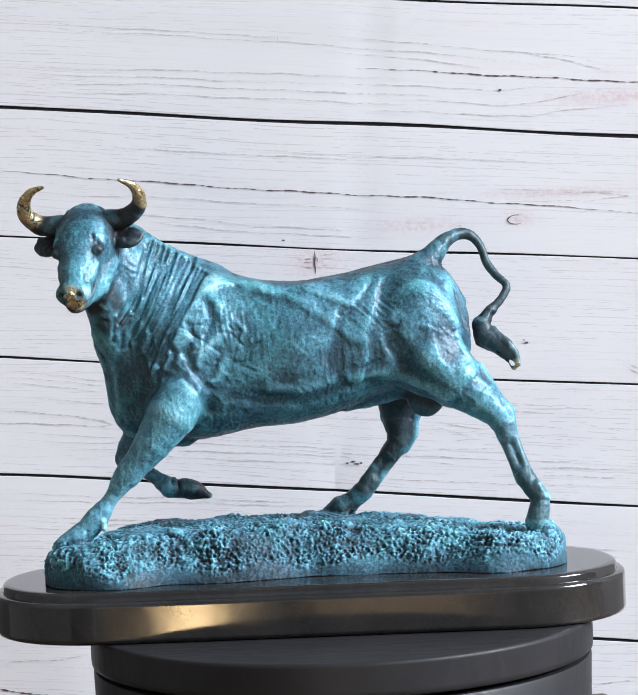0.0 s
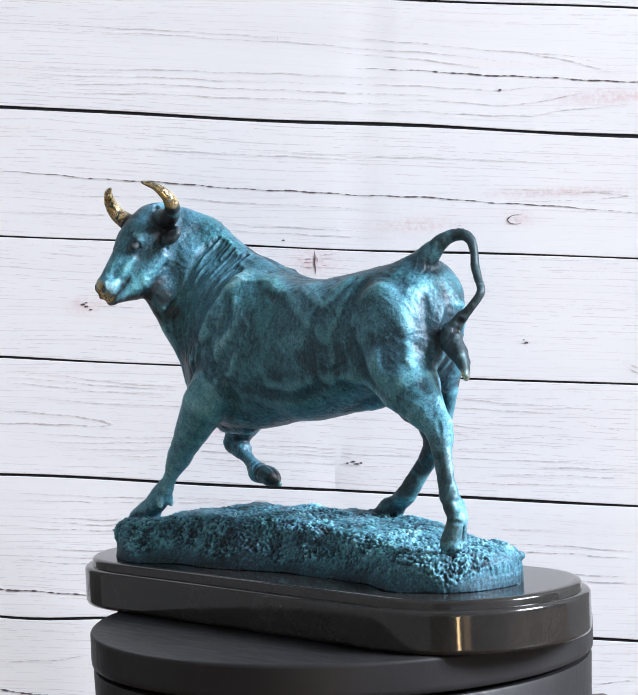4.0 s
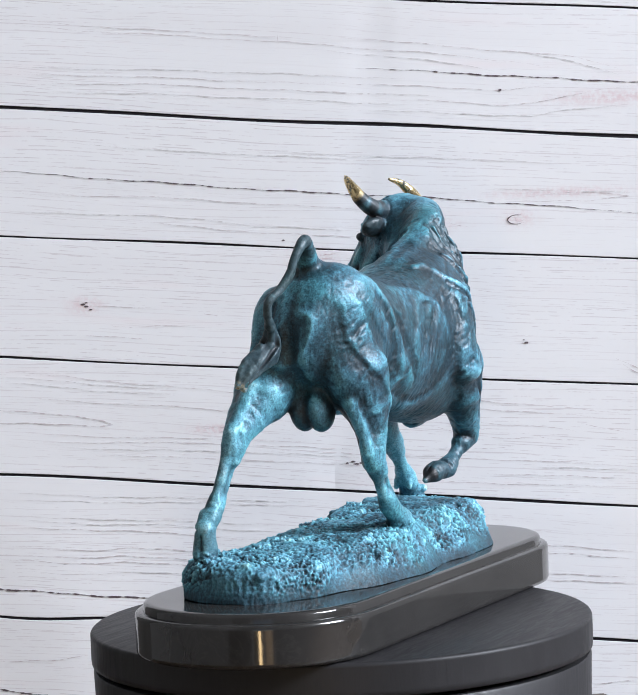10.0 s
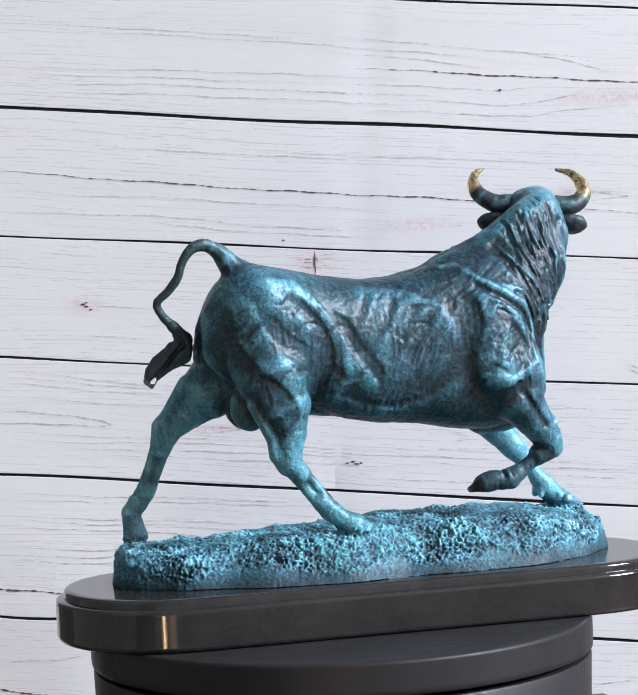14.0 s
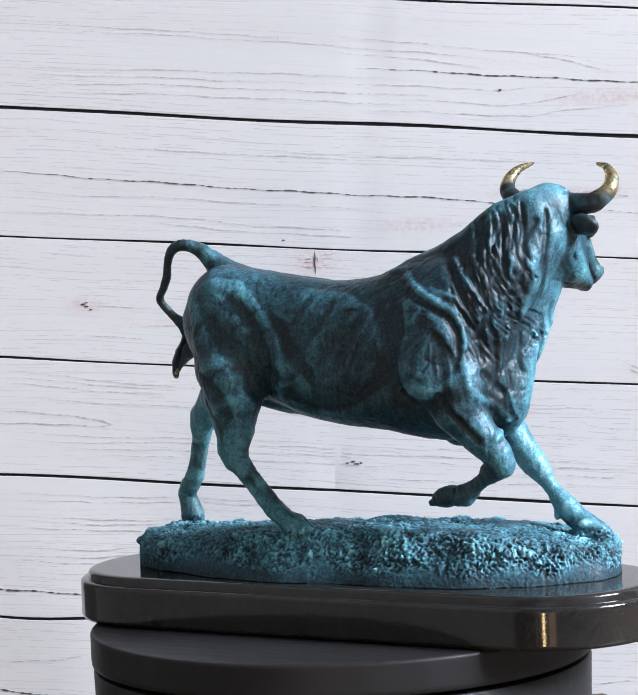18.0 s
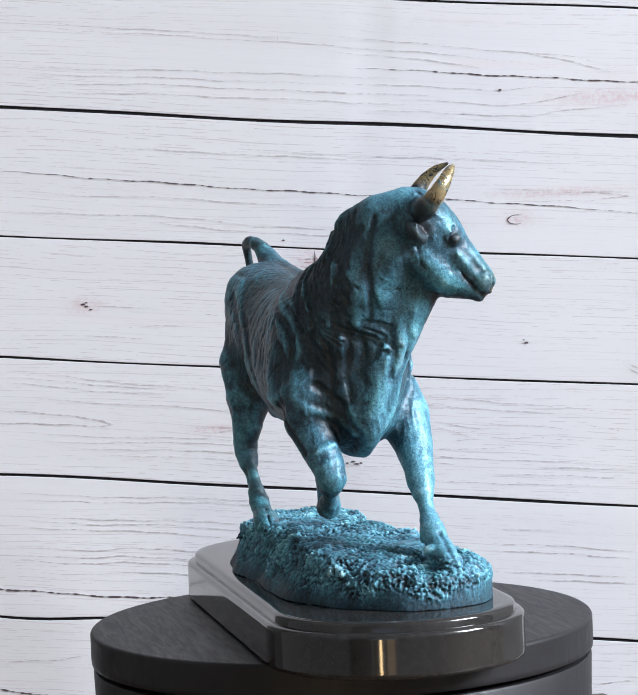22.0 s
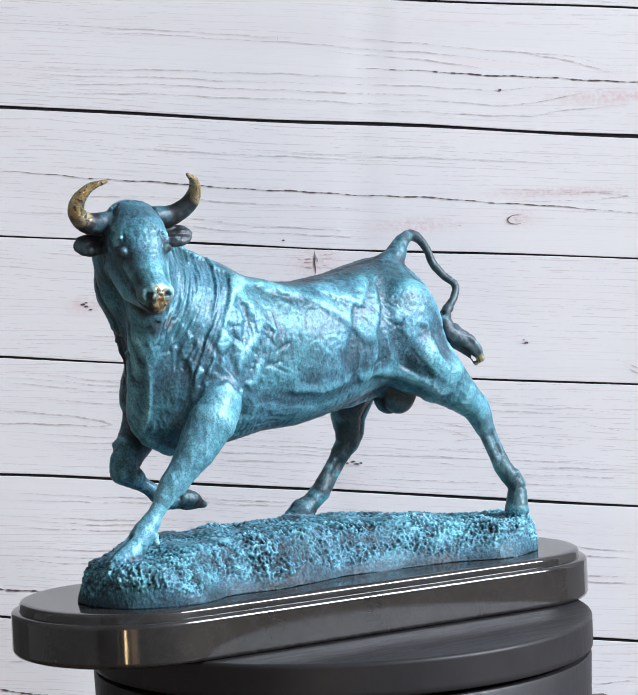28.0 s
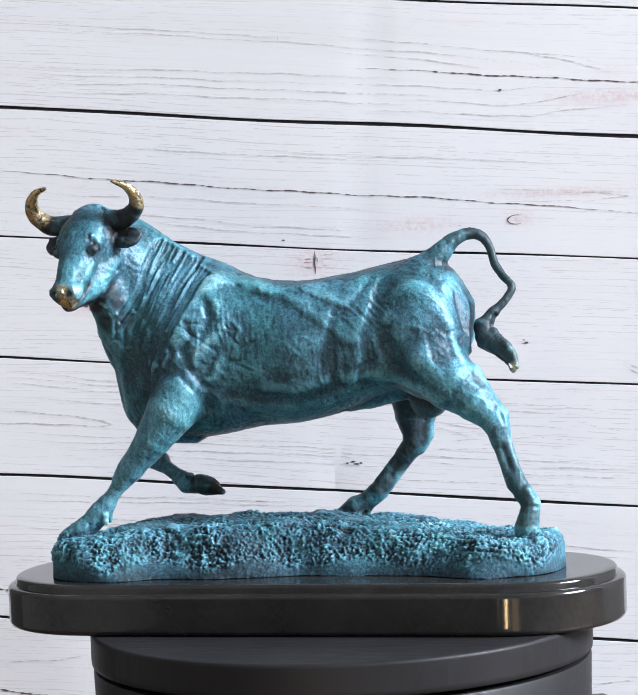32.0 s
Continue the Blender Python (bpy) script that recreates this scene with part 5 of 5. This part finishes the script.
# the long grain lines of the boards
def run_out(line):
    """Lets a grain line that ends mid-board fade out further along it."""
    line, more = list(line), random.uniform(0.03, 0.16)
    if abs(line[-1][0] - line[0][0]) > 0.06:
        if -0.11 < line[-1][0] < 0.0:
            line.append((line[-1][0] + more, line[-1][1] - 0.084 * more))
        if 0.06 < line[0][0] < 0.12 and line[-1][0] > 0.2:
            line.insert(0, (line[0][0] - more, line[0][1] + 0.084 * more))
    return line


for line in (((-0.2551, 0.5217), (-0.2195, 0.5174), (-0.1482, 0.509), (-0.0768, 0.5025), (-0.0411, 0.4981), (0.0017, 0.4939)),
             ((-0.2553, 0.5181), (-0.2197, 0.5131), (-0.1662, 0.5069), (-0.1127, 0.5022), (-0.0591, 0.4964), (-0.027, 0.4933), (0.0015, 0.4903), (0.0479, 0.4841), (0.1014, 0.4783), (0.137, 0.4729), (0.1727, 0.4671), (0.2011, 0.4606)),
             ((0.19, 0.4503), (0.154, 0.4472), (0.1004, 0.4512), (0.0468, 0.4563), (0.0003, 0.46)),
             ((-0.2573, 0.4769), (-0.1857, 0.4732), (-0.1142, 0.468), (-0.0427, 0.4618)),
             ((-0.2578, 0.4672), (-0.2039, 0.4675), (-0.1323, 0.4638), (-0.043, 0.4558)),
             ((0.0019, 0.4981), (0.066, 0.4894), (0.1373, 0.4804), (0.2087, 0.4717), (0.2583, 0.4564)),
             ((0.0463, 0.4438), (0.0999, 0.4405), (0.1535, 0.4347), (0.1895, 0.4378), (0.2184, 0.4438), (0.258, 0.4475))):
    sliver(run_out(line), 0.00062, GRAIN, "grain_line")
for line in (((-0.257, 0.4833), (-0.1855, 0.4785), (-0.1139, 0.4744), (-0.0424, 0.469)),
             ((-0.2581, 0.4612), (-0.2043, 0.4607), (-0.1327, 0.4559), (-0.0433, 0.4486)),
             ((0.0014, 0.486), (0.0655, 0.4769), (0.1012, 0.4719), (0.1296, 0.4664), (0.1438, 0.463)),
             ((0.0996, 0.4309), (0.1711, 0.4254), (0.2072, 0.43), (0.2574, 0.4314)),
             ((-0, 0.4529), (0.0643, 0.4474), (0.1001, 0.4434)),
             ((0.1658, 0.4763), (0.2085, 0.4674), (0.2439, 0.4559)),
             ((-0.224, 0.424), (-0.1883, 0.4178), (-0.1455, 0.4117), (-0.081, 0.4062), (-0.0381, 0.4019)),
             ((-0.2627, 0.366), (-0.1551, 0.3591), (-0.0834, 0.3514), (-0.0584, 0.346)),
             ((0.1295, 0.3687), (0.1868, 0.3646), (0.255, 0.361)),
             ((0.0623, 0.3966), (0.134, 0.3919), (0.2055, 0.3846))):
    sliver(run_out(line), 0.00078, FAINT, "grain_line")
for line in (((-0.262, 0.3815), (-0.2261, 0.3782), (-0.1544, 0.3741), (-0.1006, 0.3694), (-0.0397, 0.3625)),
             ((-0.1553, 0.3537), (-0.0909, 0.3456), (-0.0551, 0.3405)),
             ((0.1507, 0.3589), (0.176, 0.3614), (0.2155, 0.3627), (0.2477, 0.3584), (0.2153, 0.3555), (0.1758, 0.3561), (0.1507, 0.3589)),
             ((0.0963, 0.3468), (0.1033, 0.3411), (0.1175, 0.338)),
             ((-0.2566, 0.2707), (-0.2457, 0.2702)),
             ((-0.1944, 0.2876), (-0.1405, 0.2825)),
             ((-0.1047, 0.2767), (-0.0868, 0.2745)),
             ((-0.1772, 0.2699), (-0.1592, 0.2681)),
             ((-0.1556, 0.2683), (-0.1087, 0.2671)),
             ((-0.1991, 0.2636), (-0.1452, 0.2578)),
             ((0.1228, 0.2863), (0.1336, 0.2855)),
             ((0.1553, 0.242), (0.1644, 0.2417))):
    sliver(run_out(line), 0.00062, GRAIN, "grain_line")
for line in (((-0.269, 0.2365), (-0.2152, 0.2299), (-0.1613, 0.2219), (-0.0751, 0.2115)),
             ((-0.27, 0.2166), (-0.2161, 0.2101), (-0.1261, 0.2016), (-0.0758, 0.1952)),
             ((-0.2535, 0.1851), (-0.1994, 0.1804), (-0.0768, 0.1727)),
             ((-0.2502, 0.177), (-0.1635, 0.1742), (-0.0769, 0.1688)),
             ((-0.2001, 0.1659), (-0.0775, 0.1561)),
             ((0.0795, 0.1942), (0.1623, 0.1853), (0.2486, 0.1752)),
             ((0.0898, 0.1793), (0.1257, 0.1723)),
             ((0.0789, 0.1772), (0.1003, 0.1716), (0.1146, 0.1656), (0.0892, 0.1641)),
             ((0.1043, 0.1805), (0.1798, 0.1719), (0.1977, 0.1676)),
             ((0.1255, 0.1669), (0.1579, 0.1638)),
             ((0.1616, 0.1665), (0.1759, 0.163), (0.1974, 0.1592))):
    sliver(run_out(line), 0.00062, GRAIN, "grain_line")
for line in (((0.198, 0.1755), (0.2482, 0.1637)),
             ((0.0745, 0.1581), (0.1251, 0.1571), (0.1468, 0.1588)),
             ((0.0743, 0.1527), (0.1608, 0.1455), (0.2473, 0.1383)),
             ((0.0777, 0.1468), (0.0993, 0.1451)),
             ((0.1243, 0.1368), (0.2469, 0.1274)),
             ((0.0771, 0.1326), (0.1781, 0.1248), (0.2467, 0.1209)),
             ((0.087, 0.2011), (0.1266, 0.1959), (0.1805, 0.1889), (0.2487, 0.1799))):
    sliver(run_out(line), 0.00062, GRAIN, "grain_line")
for line in (((-0.2695, 0.2278), (-0.1976, 0.2183), (-0.1257, 0.2107)),
             ((-0.2693, 0.2322), (-0.2154, 0.2256), (-0.1902, 0.2224), (-0.1255, 0.2154)),
             ((-0.236, 0.1728), (-0.0772, 0.1626)),
             ((0.1606, 0.1401), (0.2472, 0.1347)),
             ((-0.2739, 0.1373), (-0.2017, 0.1314), (-0.1005, 0.1254)),
             ((-0.2742, 0.1308), (-0.1838, 0.1259), (-0.1007, 0.1218)),
             ((-0.2747, 0.1199), (-0.2315, 0.1144), (-0.1845, 0.1118), (-0.1014, 0.1061)),
             ((-0.2749, 0.1162), (-0.21, 0.1088), (-0.1485, 0.1063), (-0.1016, 0.1007)),
             ((-0.2589, 0.0725), (-0.2192, 0.0676), (-0.1684, 0.0681), (-0.1033, 0.0617)),
             ((0.1226, 0.0925), (0.1767, 0.0866))):
    sliver(run_out(line), 0.00078, FAINT, "grain_line")
for line in (((-0.2753, 0.109), (-0.2211, 0.1049), (-0.1668, 0.1019), (-0.1019, 0.0938)),
             ((-0.2759, 0.0951), (-0.2399, 0.0893), (-0.2038, 0.0867), (-0.1675, 0.0881), (-0.1025, 0.0807)),
             ((-0.2763, 0.0878), (-0.2402, 0.0831), (-0.2113, 0.0808), (-0.1786, 0.082), (-0.1028, 0.0738)),
             ((-0.2765, 0.0835), (-0.2188, 0.0764), (-0.1752, 0.0767), (-0.103, 0.069)),
             ((0.1222, 0.0798), (0.1655, 0.0762), (0.2449, 0.0674)),
             ((0.122, 0.0743), (0.2014, 0.0663), (0.2447, 0.0613)),
             ((0.1213, 0.0569), (0.1935, 0.0502), (0.2442, 0.0467)),
             ((0.1572, 0.0473), (0.244, 0.0416)),
             ((-0.2806, -0.0012), (-0.237, -0.0023), (-0.2078, 0.0009)),
             ((0.2048, -0.0406), (0.2267, -0.0386), (0.2412, -0.0388))):
    sliver(run_out(line), 0.00094, GRAIN, "grain_line")


# ---- movement ----
def motions():
    ticks = [0.5 * i for i in range(65)]
    walk(bull, [(t, pose(0, 0, PLINTH, 0, 0, 2.0 + TURN * t)) for t in ticks])
    walk(plinth, [(t, pose(0, 0, PLATE, 0, 0, TURN * t)) for t in ticks])
    walk(plate, [(t, pose(0, 0, 0, 0, 0, TURN * t)) for t in ticks])


motions()
